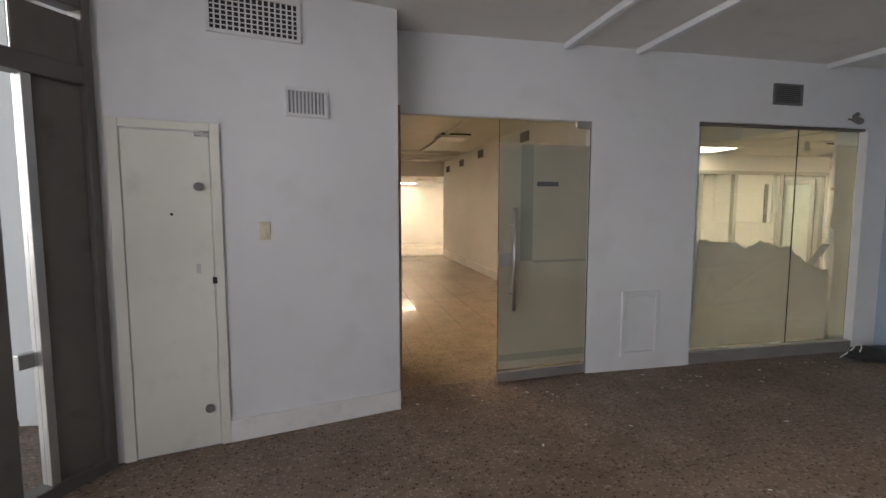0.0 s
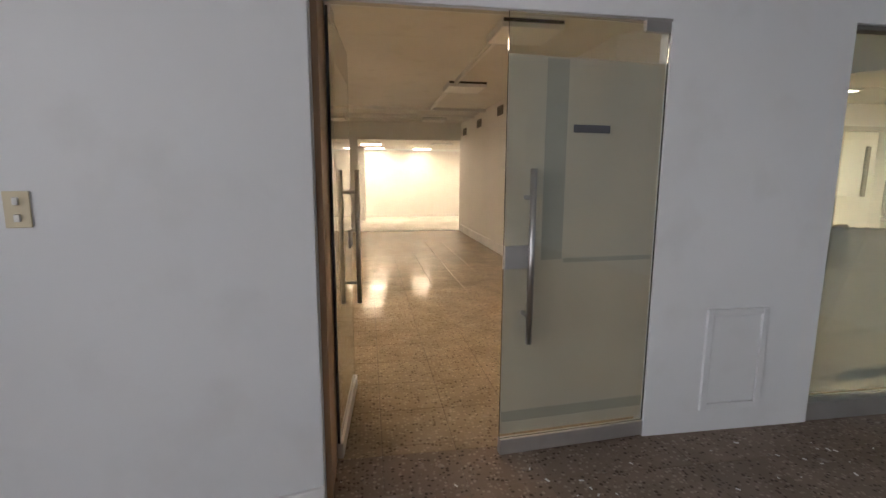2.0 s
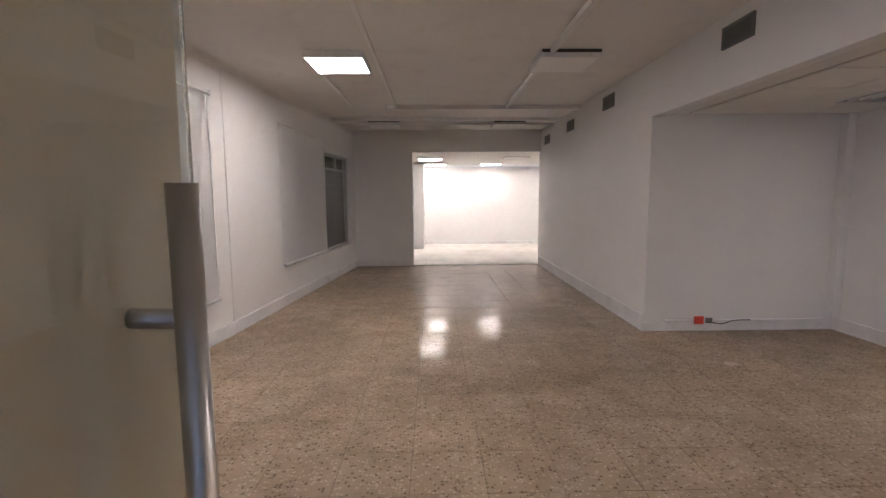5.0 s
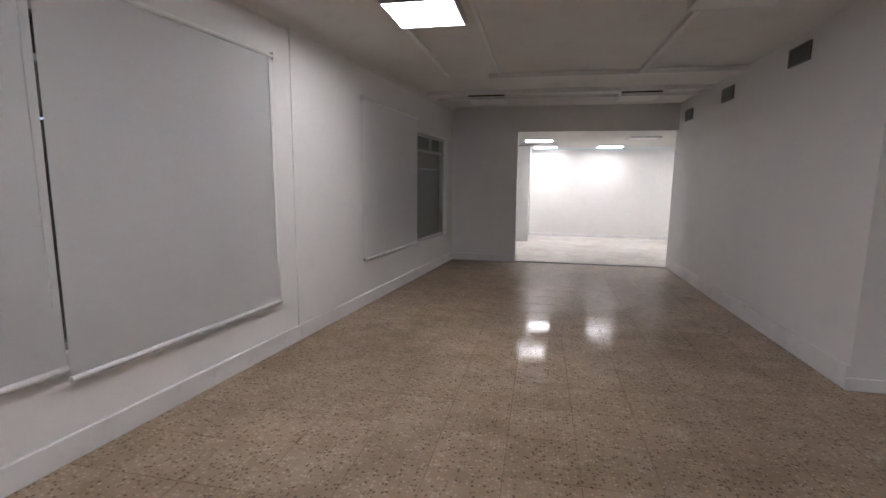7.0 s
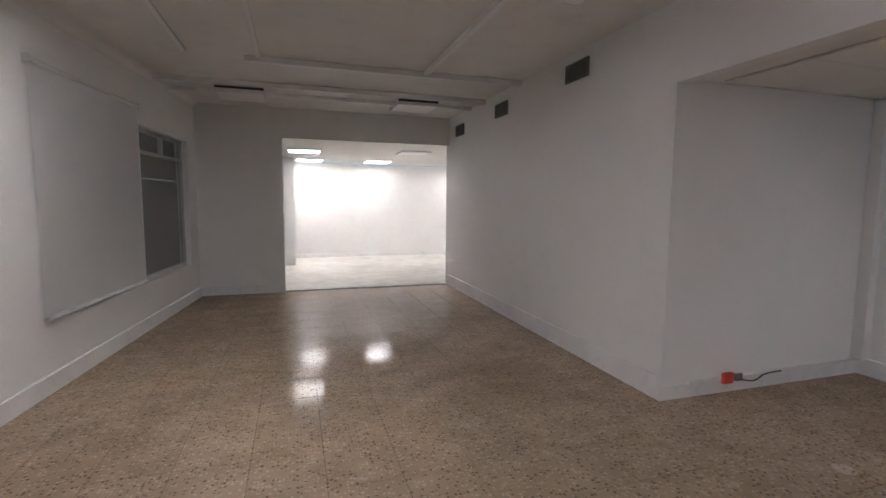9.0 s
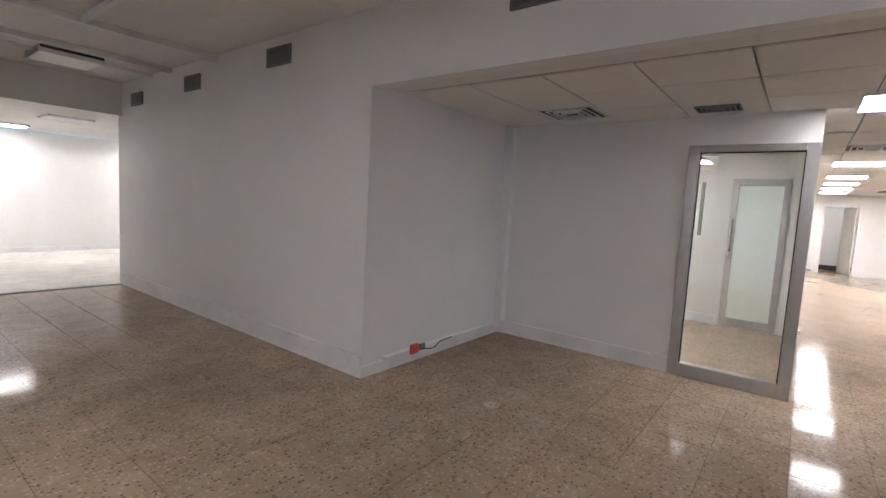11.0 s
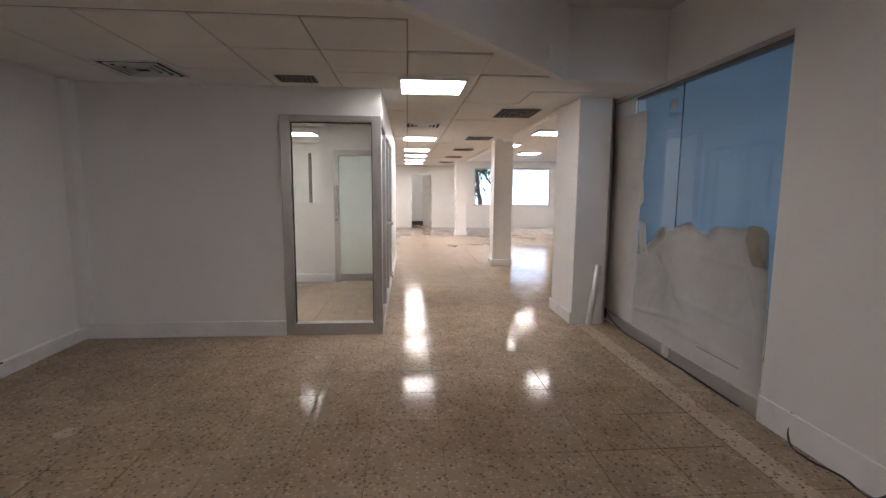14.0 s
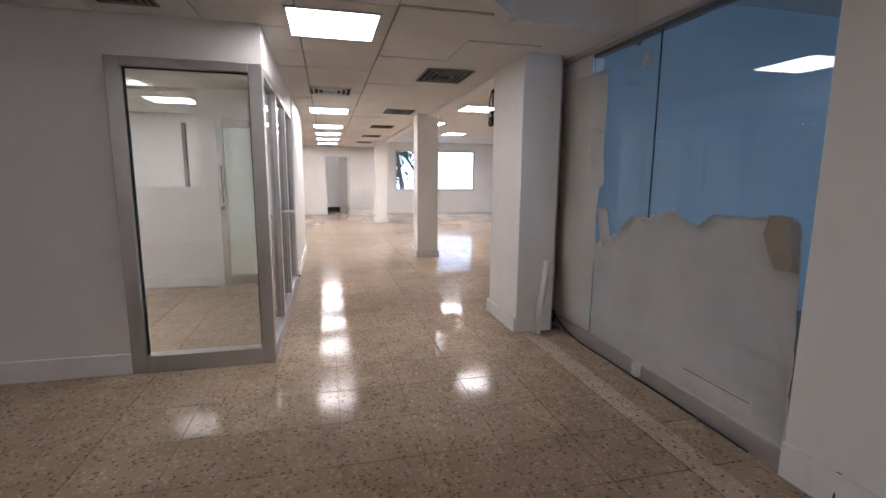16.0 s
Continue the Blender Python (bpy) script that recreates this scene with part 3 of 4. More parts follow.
for a, b in zip(cols, cols[1:]):
    for k in range(3):
        bm.faces.new((a[k], a[k + 1], b[k + 1], b[k]))
bmesh.ops.solidify(bm, geom=list(bm.faces), thickness=0.001)
under(left_leaf, mesh_ob("masking_paper", bm, PAPER))
bm = bmesh.new()
cols = []
for i in range(N + 1):
    z = 0.12 + 1.98 * i / N
    edge = 0.14 + 0.016 * noise.noise((z * 2.3, 7, 0)) + (0.0 if z > 0.95 else -0.035)
    cols.append([bm.verts.new((x, -0.0105, z)) for x in (edge - 0.012, edge)])
for a, c in zip(cols, cols[1:]):
    bm.faces.new((a[0], a[1], c[1], c[0]))
bmesh.ops.solidify(bm, geom=list(bm.faces), thickness=0.001)
under(left_leaf, mesh_ob("torn_edge", bm, PAPER_BROWN))
structure(boxes("door_head", [(DOOR[0], YB + 0.0, 2.305, DOOR[1], YB + 0.045, 2.318)], ALU), "thin metal head channel over the glass doors", "door frame")
# the jamb's tan carries the warm lamp light in its base colour
structure(boxes("door_jamb", [(1.222, YB - 0.30, 0, DOOR[0], YI + 0.01, 2.32)], JAMB_WARM, 0.003), "cream door jamb beside the open leaf, warm light painted in", "door frame")

# ---- shop window with torn paper ----
w1 = structure(new("window_2"), "frameless shop window masked with torn paper", "window")
yg = YB + 0.088
for a, b in ((WIN[0] + 0.012, 5.36), (5.368, WIN[1] - 0.012)):
    g = boxes("pane", [(a, yg - 0.006, 0.12, b, yg + 0.006, 2.335)], TINTED)
    g.visible_shadow = False
    under(w1, g)
under(w1, boxes("seal", [(5.36, yg - 0.006, 0.12, 5.368, yg + 0.006, 2.335)], BLACK))
under(w1, boxes("sill", [(WIN[0], YB + 0.01, 0, WIN[1], YI - 0.005, 0.12)], ALU, 0.004), boxes("inner_sill", [(4.235, YI + 0.001, 0, 6.70, YI + 0.02, 0.115)], ALU, 0.004), boxes("head", [(WIN[0], YB + 0.03, 2.335, WIN[1], YB + 0.10, 2.36)], DARK_ALU), boxes("inner_head", [(4.23, YI + 0.001, 2.361, 6.70, YI + 0.02, 2.384)], ALU, 0.003))


def sheet(name, top, right, left, z0, seed, mat, off, folds=(), curl=0.0):
    """Creased masking paper inside the pane: top, left and right are its torn edges; folds are (x, z, slope, height)."""
    bm = bmesh.new()
    n, rows = 110, 56
    grid = []
    for i in range(n + 1):
        col = []
        for j in range(rows + 1):
            v = j / rows
            zz = z0 + (1.2 - z0) * v
            xl, xr = left(zz), right(zz)
            x = xl + (xr - xl) * i / n
            zt = top(x)
            z = z0 + (zt - z0) * v
            y = off + 0.010 * noise.noise((x * 1.7, z * 1.5, seed)) + 0.005 * abs(noise.noise((x * 5 + z * 3, z * 4 - x, seed))) + 0.002 * noise.noise((x * 19, z * 17, seed))
            for fx, fz, slope, high in folds:
                d = (z - fz) - slope * (x - fx)
                y += high * math.exp(-(d / 0.014) ** 2) * math.exp(-((x - fx) / 0.45) ** 2)
            y += curl * max(0.0, (v - 0.93) / 0.07) ** 2 * (0.4 + abs(noise.noise((x * 7, seed, 8))))
            col.append(bm.verts.new((x, y, z)))
        grid.append(col)
    for a, b in zip(grid, grid[1:]):
        for j in range(rows):
            bm.faces.new((a[j], b[j], b[j + 1], a[j + 1]))
    bmesh.ops.solidify(bm, geom=list(bm.faces), thickness=0.001)
    return mesh_ob(name, bm, mat, True)


def along(stops, rough, seed):
    """A torn edge through a few stops, with small tears between them."""
    xs, zs = zip(*sorted(stops))
    return lambda x: float(np.interp(x, xs, zs)) + rough * (noise.noise((x * 13, seed, 0)) + 0.6 * noise.noise((x * 41, seed, 4)))


def strip(name, pts, w, mat):
    """A loose curled paper ribbon that follows pts, w wide."""
    bm = bmesh.new()
    rowsv = [[bm.verts.new((x - w / 2, y, z)), bm.verts.new((x, y + 0.006, z + 0.004)), bm.verts.new((x + w / 2, y + 0.002, z))] for x, y, z in pts]
    for a, b in zip(rowsv, rowsv[1:]):
        for k in (0, 1):
            bm.faces.new((a[k], a[k + 1], b[k + 1], b[k]))
    bmesh.ops.solidify(bm, geom=list(bm.faces), thickness=0.001)
    return mesh_ob(name, bm, mat, True)


yp = YI + 0.012
tear = along([(4.2, 1.19), (4.34, 1.215), (4.62, 1.20), (4.75, 1.198), (4.86, 1.125), (4.95, 1.16), (5.05, 1.205), (5.18, 1.18), (5.30, 1.13), (5.43, 1.145), (5.50, 1.08), (5.60, 1.00), (5.80, 0.90), (5.95, 0.88)], 0.018, 2.0)
under(w1,
      sheet("lower_paper", tear, lambda z: 5.93, lambda z: 4.235 + 0.05 * max(0, (z - 0.5)) + 0.012 * noise.noise((z * 6, 1, 0)), 0.125, 2.0, PAPER_PALE, yp + 0.012,
            [(4.65, 0.55, 0.05, 0.012), (5.0, 0.30, 0.02, 0.012), (4.5, 0.95, 0.03, 0.008), (5.25, 0.62, 0.9, 0.014), (4.95, 0.85, 0.55, 0.010), (5.5, 0.36, -0.12, 0.012), (4.4, 0.8, 2.5, 0.010)], 0.05),
      sheet("side_paper", along([(5.8, 2.205), (6.2, 2.20), (6.75, 2.215)], 0.004, 5.0), lambda z: 6.705, lambda z: 5.90 + (0.0 if z > 0.75 else 0.06) + 0.014 * noise.noise((z * 5, 5, 0)) - 0.05 * max(0.0, 0.5 - abs(z - 0.75) * 4), 0.125, 5.0, PAPER_PALE, yp,
            [(6.3, 1.05, 0.02, 0.006), (6.3, 0.30, 0.06, 0.010), (6.1, 1.6, 3.0, 0.006)]),
      boxes("paper_pocket", [(4.40, yp + 0.024, 0.205, 4.90, yp + 0.027, 0.275)], PAPER_PALE, 0.001),
      boxes("paper_slit", [(4.42, yp + 0.0275, 0.262, 4.88, yp + 0.0285, 0.272)], PAPER_DARK),
      strip("paper_ribbon", [(6.02, yp + 0.02, 1.47), (6.035, yp + 0.03, 1.55), (6.03, yp + 0.035, 1.65), (6.01, yp + 0.045, 1.735), (5.98, yp + 0.05, 1.765), (5.93, yp + 0.04, 1.76), (5.905, yp + 0.02, 1.73)], 0.045, PAPER_PALE),
      strip("paper_flap", [(5.86, yp + 0.012, 1.16), (5.80, yp + 0.03, 1.05), (5.74, yp + 0.055, 0.97), (5.70, yp + 0.06, 0.90), (5.73, yp + 0.035, 0.86)], 0.13, PAPER_PALE),
      strip("fold_back", [(4.36, yp + 0.035, 1.225), (4.37, yp + 0.05, 1.13), (4.33, yp + 0.045, 1.03), (4.31, yp + 0.03, 0.97)], 0.12, PAPER))
sc = thing("paper_scrap", "small torn paper scrap stuck high on the pane", "paper scrap")
under(sc, strip("sheet", [(5.49, yg + 0.010, 2.225), (5.495, yg + 0.012, 2.17), (5.50, yg + 0.011, 2.125)], 0.075, PAPER_PALE))


# ---- corridor windows and blinds ----
def blind(y0, y1, z0, z1, label):
    t = thing("roller_blind", label, "blind", "corridor blinds")
    x = 0.035
    t.matrix_world = WEST
    bm = bmesh.new()
    ny, nz = 24, 8
    g = [[bm.verts.new((x + 0.0012 * noise.noise((i * 0.22, j * 0.3, y0)), y0 + 0.002 + (y1 - y0 - 0.004) * i / ny, z0 + (z1 - z0) * j / nz)) for j in range(nz + 1)] for i in range(ny + 1)]
    for a, b in zip(g, g[1:]):
        for j in range(nz):
            bm.faces.new((a[j], b[j], b[j + 1], a[j + 1]))
    bmesh.ops.solidify(bm, geom=list(bm.faces), thickness=0.001)
    under(t, mesh_ob("cloth", bm, BLIND), rods("bottom_bar", [((x, y0, z0), (x, y1, z0), 0.019)], VENT_WHITE), rods("roller_tube", [((x, y0, z1), (x, y1, z1), 0.018)], PLASTIC),
          boxes("bracket", [(0, y0, z1 - 0.03, x + 0.02, y0 + 0.006, z1 + 0.03)], PLASTIC), boxes("bracket", [(0, y1 - 0.006, z1 - 0.03, x + 0.02, y1, z1 + 0.03)], PLASTIC),
          rods("pull_cord", [((x, y1 - 0.05, z1), (x + 0.012, y1 - 0.05, z0 + 0.35), 0.003)], PLASTIC))


blind(-9.45, -7.306, 0.535, 2.59, "grey white roller blind, drawn down")
blind(-7.295, -5.48, 0.465, 2.59, "grey white roller blind, drawn down, with white bar")
blind(-3.84, -2.03, 0.585, 2.52, "grey white roller blind covering half the window")


def dark_window(name, w, label):
    y0, y1, z0, z1 = w
    t = structure(new(name), label, "window")
    x = -0.1
    t.matrix_world = WEST
    ym = (y0 + y1) / 2
    zt = z1 - 0.30
    under(t, boxes("frame", [(x - 0.03, y0, z0, x + 0.03, y0 + 0.05, z1), (x - 0.03, y1 - 0.05, z0, x + 0.03, y1, z1), (x - 0.03, y0 + 0.05, z0, x + 0.03, y1 - 0.05, z0 + 0.05), (x - 0.03, y0 + 0.05, z1 - 0.05, x + 0.03, y1 - 0.05, z1),
                             (x - 0.03, y0 + 0.05, zt, x + 0.03, y1 - 0.05, zt + 0.04), (x - 0.03, ym - 0.03, z0 + 0.05, x + 0.03, ym + 0.03, zt), (x - 0.03, y1 - 0.75, zt + 0.04, x + 0.03, y1 - 0.70, z1 - 0.05)], ALU, 0.003))
    g = boxes("pane", [(x - 0.005, y0 + 0.05, z0 + 0.05, x + 0.005, y1 - 0.05, z1 - 0.05)], GLASS)
    under(t, g, boxes("shutter", [(x - 0.095, y0, z0, x - 0.06, y1, zt - 0.28)], SHUTTER), boxes("upper_shutter", [(x - 0.095, y0, zt - 0.27, x - 0.065, y1, zt + 0.05)], SHUTTER), boxes("blackout", [(x - 0.095, y0, zt + 0.06, x - 0.075, y1, z1)], DARK))


dark_window("window_3", W1, "shuttered window hidden behind roller blinds")
dark_window("window_4", W2, "metal window with dark shutters, half uncovered")


# ---- lamps ----
def panel(x0, y0, x1, y1, z, lit, label, group, depth=0.045, frame_mat=None, glow=None):
    t = thing("ceiling_lamp", label, "ceiling lamp", group)
    fm = frame_mat or VENT_WHITE
    e = 0.018
    under(t, boxes("frame", [(x0, y0, z, x1, y0 + e, z + depth), (x0, y1 - e, z, x1, y1, z + depth), (x0, y0 + e, z, x0 + e, y1 - e, z + depth), (x1 - e, y0 + e, z, x1, y1 - e, z + depth)], fm, 0.002),
          boxes("diffuser", [(x0 + e, y0 + e, z + 0.004, x1 - e, y1 - e, z + 0.014)], (glow or GLOW) if lit else PANEL_OFF),
          boxes("tray", [(x0 + 0.002, y0 + 0.002, z + depth - 0.012, x1 - 0.002, y1 - 0.002, z + depth)], VENT_WHITE))
    return t


zc = TOP - 0.075
for y0 in (6.80, 9.77):
    panel(0.36, y0, 0.95, y0 + 0.62, zc, True, "lit square ceiling lamp panel in the corridor", "corridor lamps", 0.075)
for x0, y0 in ((2.70, 9.75), (2.70, 6.80), (0.40, 14.08), (2.80, 14.08)):
    panel(x0, y0, x0 + 0.61, y0 + 0.61, zc, False, "unlit square ceiling lamp panel in the corridor", "corridor lamps", 0.075, VENT_WHITE)
    # solid dark strip that stands in for shade between lamp and ceiling
    structure(boxes("lamp_gap_shade", [(x0 + 0.01, y0 - 0.012, TOP - 0.03, x0 + 0.6, y0 - 0.002, TOP)], DARK), "dark strip for the shade in the gap above the lamp edge", "gap")
for b, lab in (((2.78, 10.35, TOP - 0.05, 2.83, 12.60, TOP), "white wiring duct along the ceiling"), ((2.78, 7.38, TOP - 0.05, 2.83, 9.70, TOP), "white wiring duct along the ceiling"), ((0.9, 12.60, TOP - 0.06, XR, 12.66, TOP), "white wiring duct across the ceiling"),
               ((-0.2, 13.72, TOP - 0.06, XR, 13.78, TOP), "white wiring duct across the ceiling"), ((-0.15, 14.30, TOP - 0.05, XR, 14.34, TOP), "white wiring duct across the ceiling"),
               ((0.34, 10.40, TOP - 0.03, 0.38, 12.6, TOP), "white wiring duct along the ceiling"), ((1.02, YI, TOP - 0.02, 1.06, 12.6, TOP), "white wiring duct along the ceiling")):
    structure(boxes("wiring_duct", [b], WHITE, 0.004), lab, "wiring duct")
# cove along the west wall
bm = bmesh.new()
sec = [(0, TOP)] + [(0.12 * (1 - math.cos(a)) ** 1.0, TOP - 0.09 * (1 - math.sin(a))) for a in [math.pi / 2 * k / 8 for k in range(9)]]
ends = []
for y in (-10.7, 0.0):
    ends.append([bm.verts.new(WEST @ Vector((x, y, z))) for x, z in sec])
n = len(sec)
for i in range(n):
    bm.faces.new((ends[0][i], ends[0][(i + 1) % n], ends[1][(i + 1) % n], ends[1][i]))
for e in ends:
    bm.faces.new(e)
structure(mesh_ob("trim", bm, CEIL), "smooth plaster cove between wall and ceiling", "cove")

for x0, y0 in ((1.25, 16.9), (1.42, 19.0), (3.05, 18.9), (5.6, 18.9), (5.6, 16.9)):
    panel(x0, y0, x0 + 0.62, y0 + 0.6, 2.475, True, "lit square ceiling lamp panel in the end room", "end room lamps", 0.03, None, GLOW_END)
panel(3.4, 16.5, 4.0, 17.1, 2.475, False, "unlit square ceiling panel in the end room", "end room lamps", 0.03)
# hall lamps in the dropped ceiling
for i, x0 in enumerate((5.76, 10.15, 12.6, 14.4, 16.2, 18.0)):
    panel(x0, 6.50, x0 + 0.62, 7.10, LOW - 0.012, True, "lit square lamp panel set in the dropped ceiling", "hall lamps", 0.02, None, GLOW_HALL if i else GLOW)
for x0, y0 in ((10.6, 3.9), (13.2, 4.2), (15.6, 3.0), (10.6, 1.6), (15.6, 1.4)):
    panel(x0, y0, x0 + 0.62, y0 + 0.6, 2.58, True, "lit square lamp panel in the hall ceiling", "hall lamps", 0.04, None, GLOW_HALL)
for x0, y0 in ((7.0, 8.9), (9.7, 8.6)):
    panel(x0, y0, x0 + 0.6, y0 + 0.6, LOW - 0.012, True, "lit square lamp panel in the office ceiling", "office lamps", 0.02, None, GLOW_HALL)


def diffuser(x0, y0, x1, y1, mat, label):
    """A ceiling air outlet with stepped blades."""
    t = thing("air_diffuser", label, "vent", "ceiling vents")
    z = LOW - 0.012
    out = []
    bm = bmesh.new()
    k = 4
    for i in range(k):
        s = i / (2 * k + 1)
        a, b, c, e = x0 + (x1 - x0) * s, y0 + (y1 - y0) * s, x1 - (x1 - x0) * s, y1 - (y1 - y0) * s
        h = 0.012
        for q in ((a, b, c, b + h), (a, e - h, c, e), (a, b + h, a + h, e - h), (c - h, b + h, c, e - h)):
            add_box(bm, (q[0], q[1], z - 0.004 * i), (q[2], q[3], z + 0.012))
    under(t, mesh_ob("blades", bm, mat), boxes("recess", [(x0 + 0.012, y0 + 0.012, z + 0.006, x1 - 0.012, y1 - 0.012, z + 0.011)], DARK))


diffuser(5.40, 8.90, 5.90, 9.40, VENT_WHITE, "square stepped air outlet in the dropped ceiling")
diffuser(5.75, 7.82, 5.98, 8.15, GRILL, "small dark air outlet in the dropped ceiling")
diffuser(7.15, 5.45, 7.75, 5.92, GRILL, "dark square air outlet in the dropped ceiling")
diffuser(8.40, 6.55, 8.90, 7.05, VENT_WHITE, "square stepped air outlet in the dropped ceiling")
for x0 in (10.0, 12.4, 14.8, 17.2):
    diffuser(x0, 5.5, x0 + 0.5, 5.95, GRILL, "dark square air outlet in the dropped ceiling")

# ---- niche ----
cond = thing("floor_conduit", "grey surface conduit with a red socket box", "conduit")
under(cond, boxes("duct", [(4.25, YN - 0.045, 0.10, XM - 0.02, YN - 0.0, 0.13)], BASE, 0.004), boxes("red_box", [(4.56, YN - 0.075, 0.09, 4.66, YN - 0.045, 0.18)], RED, 0.006),
      boxes("grey_box", [(4.69, YN - 0.07, 0.10, 4.76, YN - 0.045, 0.16)], GRILL, 0.004), cable("loose_cable", [(4.70, YN - 0.06, 0.12), (4.85, YN - 0.09, 0.10), (5.0, YN - 0.06, 0.125), (5.2, YN - 0.05, 0.13)], 0.006, BLACK))
structure(boxes("corner_post", [(XM - 0.10, YN - 0.10, 0.15, XM, YN, LOW)], WHITE, 0.008), "white corner pipe casing in the niche", "post")

cap = thing("drain_cover", "worn pale round drain cover set in the terrazzo floor", "drain cover")
under(cap, rods("disc", [((4.335, 9.053, -0.004), (4.335, 9.053, 0.002), 0.06)], STRIP_FLOOR), rods("centre_screw", [((4.335, 9.053, 0.0), (4.335, 9.053, 0.003), 0.008)], GRILL))

# ---- glazed office frame ----
of = structure(new("window_5"), "aluminium framed glass front of a small office", "glazed partition")
fx0, fx1 = XM - 0.02, XM + 0.08
yl, yr = 8.23, YOFF
under(of, boxes("frame", [(fx0, yl - 0.09, 0, fx1, yl, 2.14), (fx0, yr, 0, fx1, yr + 0.09, 2.14), (fx0, yr + 0.09, 2.08, fx1, yl - 0.09, 2.14), (fx0, yr + 0.09, 0, fx1, yl - 0.09, 0.12)], ALU, 0.004),
      boxes("gasket", [(fx0 + 0.035, yl - 0.098, 0.12, fx1 - 0.035, yl - 0.09, 2.08), (fx0 + 0.035, yr + 0.09, 0.12, fx1 - 0.035, yr + 0.098, 2.08), (fx0 + 0.035, yr + 0.098, 2.072, fx1 - 0.035, yl - 0.098, 2.08)], BLACK))
g = boxes("pane", [(XM + 0.026, yr + 0.098, 0.12, XM + 0.034, yl - 0.098, 2.072)], GLASS)
under(of, g)
posts = [(x, YOFF, 0, x + 0.07, YOFF + 0.08, 2.14) for x in (7.05, 7.95, 8.88)]
under(of, boxes("side_frame", posts + [(6.28, YOFF, 2.08, 8.95, YOFF + 0.08, 2.139), (6.28, YOFF, 0, 8.95, YOFF + 0.08, 0.10)], ALU, 0.004))
for a, b in ((6.28, 7.05), (7.12, 7.95), (8.07, 8.88)):
    under(of, boxes("side_pane", [(a, YOFF + 0.035, 0.10, b, YOFF + 0.043, 2.08)], GLASS))
under(of, rods("door_knob", [((7.86, YOFF + 0.03, 1.0), (7.86, YOFF - 0.06, 1.0), 0.022), ((8.84, YOFF + 0.01, 0.10), (8.84, YOFF - 0.05, 0.10), 0.02)], STEEL))
structure(boxes("wall_office_head", [(XM + 0.1, YOFF, 2.14, 8.95, YOFF + 0.08, LOW)], WHITE), "white strip above the glazed front", "wall")
structure(boxes("post", [(8.96, 8.50, 1.24, 9.02, 8.54, 2.0)], DARK_ALU, 0.003), "dark slim post in the office opening", "post")
fd = structure(new("door_2"), "frosted glass office door in a pale frame, closed", "door")
under(fd, boxes("frame", [(8.93, 8.08, 0, 9.0, 8.16, 2.05), (8.93, 7.50, 0, 9.0, 7.58, 2.05), (8.93, 7.58, 1.96, 9.0, 8.08, 2.05), (8.93, 7.58, 0.02, 9.0, 8.08, 0.13)], ALU, 0.004), boxes("pane", [(8.96, 7.58, 0.13, 8.97, 8.08, 1.96)], FROSTED),
      rods("pull_handle", [((8.87, 8.11, 1.05), (8.87, 8.11, 1.5), 0.014), ((8.87, 8.11, 1.1), (8.93, 8.11, 1.1), 0.008), ((8.87, 8.11, 1.45), (8.93, 8.11, 1.45), 0.008)], STEEL), rods("lock_knob", [((8.93, 8.12, 0.98), (8.89, 8.12, 0.98), 0.025)], STEEL))


# ---- hall columns, roll and cables ----
def column(x, y, label):
    t = structure(new("column"), label, "column")
    under(t, boxes("shaft", [(x, y, 0, x + 0.36, y + 0.36, 2.62)], WHITE, 0.008), boxes("base", [(x - 0.02, y - 0.02, 0, x + 0.38, y + 0.38, 0.12)], BASE, 0.005))


# added fill light, out of view, to lift the dark doorway
panel(20.8, 6.3, 21.1, 6.6, 2.36, True, "small added fill panel, unseen, behind the far doorway", "hall lamps", 0.04, None, GLOW_END)
column(10.50, 5.02, "white square column in the hall")
column(16.75, 5.10, "white square column further down the hall")
structure(boxes("beam_hall", [(7.15, 5.04, LOW - 0.03, XFAR, 5.22, 2.62)], WHITE, 0.004), "white beam along the column line", "beam")
roll = thing("paper_roll", "white paper roll leaning against the pilaster", "paper roll")
bm = bmesh.new()
a, b = Vector((6.29, 5.11, 0.025)), Vector((6.388, 4.985, 0.66))
rod(bm, a, b, 0.032, 20)
under(roll, mesh_ob("tube", bm, PLASTIC, True), rods("core", [(a - (b - a) * 0.004, a + (b - a) * 0.01, 0.018)], DARK))
structure(boxes("floor_channel", [(3.2, YI + 0.27, 0.001, 6.42, YI + 0.42, 0.003)], STRIP_FLOOR), "pale strip of patched terrazzo by the window", "floor strip")
fc = thing("floor_cable", "dark cable along the window foot with outlet boxes", "cable")
under(fc, cable("cord", [(6.60, YI + 0.04, 0.14), (6.3, YI + 0.03, 0.03), (5.6, YI + 0.035, 0.012), (5.0, YI + 0.03, 0.012), (4.4, YI + 0.035, 0.012)], 0.006, BLACK), boxes("outlet", [(6.55, YI + 0.02, 0.03, 6.65, YI + 0.07, 0.14)], BLACK, 0.004),
      boxes("white_outlet", [(5.28, YI + 0.02, 0.03, 5.34, YI + 0.055, 0.13)], PLASTIC, 0.004))
wc = thing("wall_cable", "thin dark cable loose at the wall foot", "cable")
under(wc, cable("cord", [(3.98, YI + 0.03, 0.13), (3.96, YI + 0.05, 0.02), (3.8, YI + 0.09, 0.008), (3.62, YI + 0.05, 0.008), (3.45, YI + 0.06, 0.008), (3.4, YI + 0.035, 0.06)], 0.006, BLACK), boxes("clip", [(3.97, YI + 0.02, 0.06, 3.995, YI + 0.035, 0.17)], BLACK, 0.002))
hook = thing("ceiling_bracket", "small grey bracket on the bulkhead", "bracket")
hook.matrix_world = DIAG
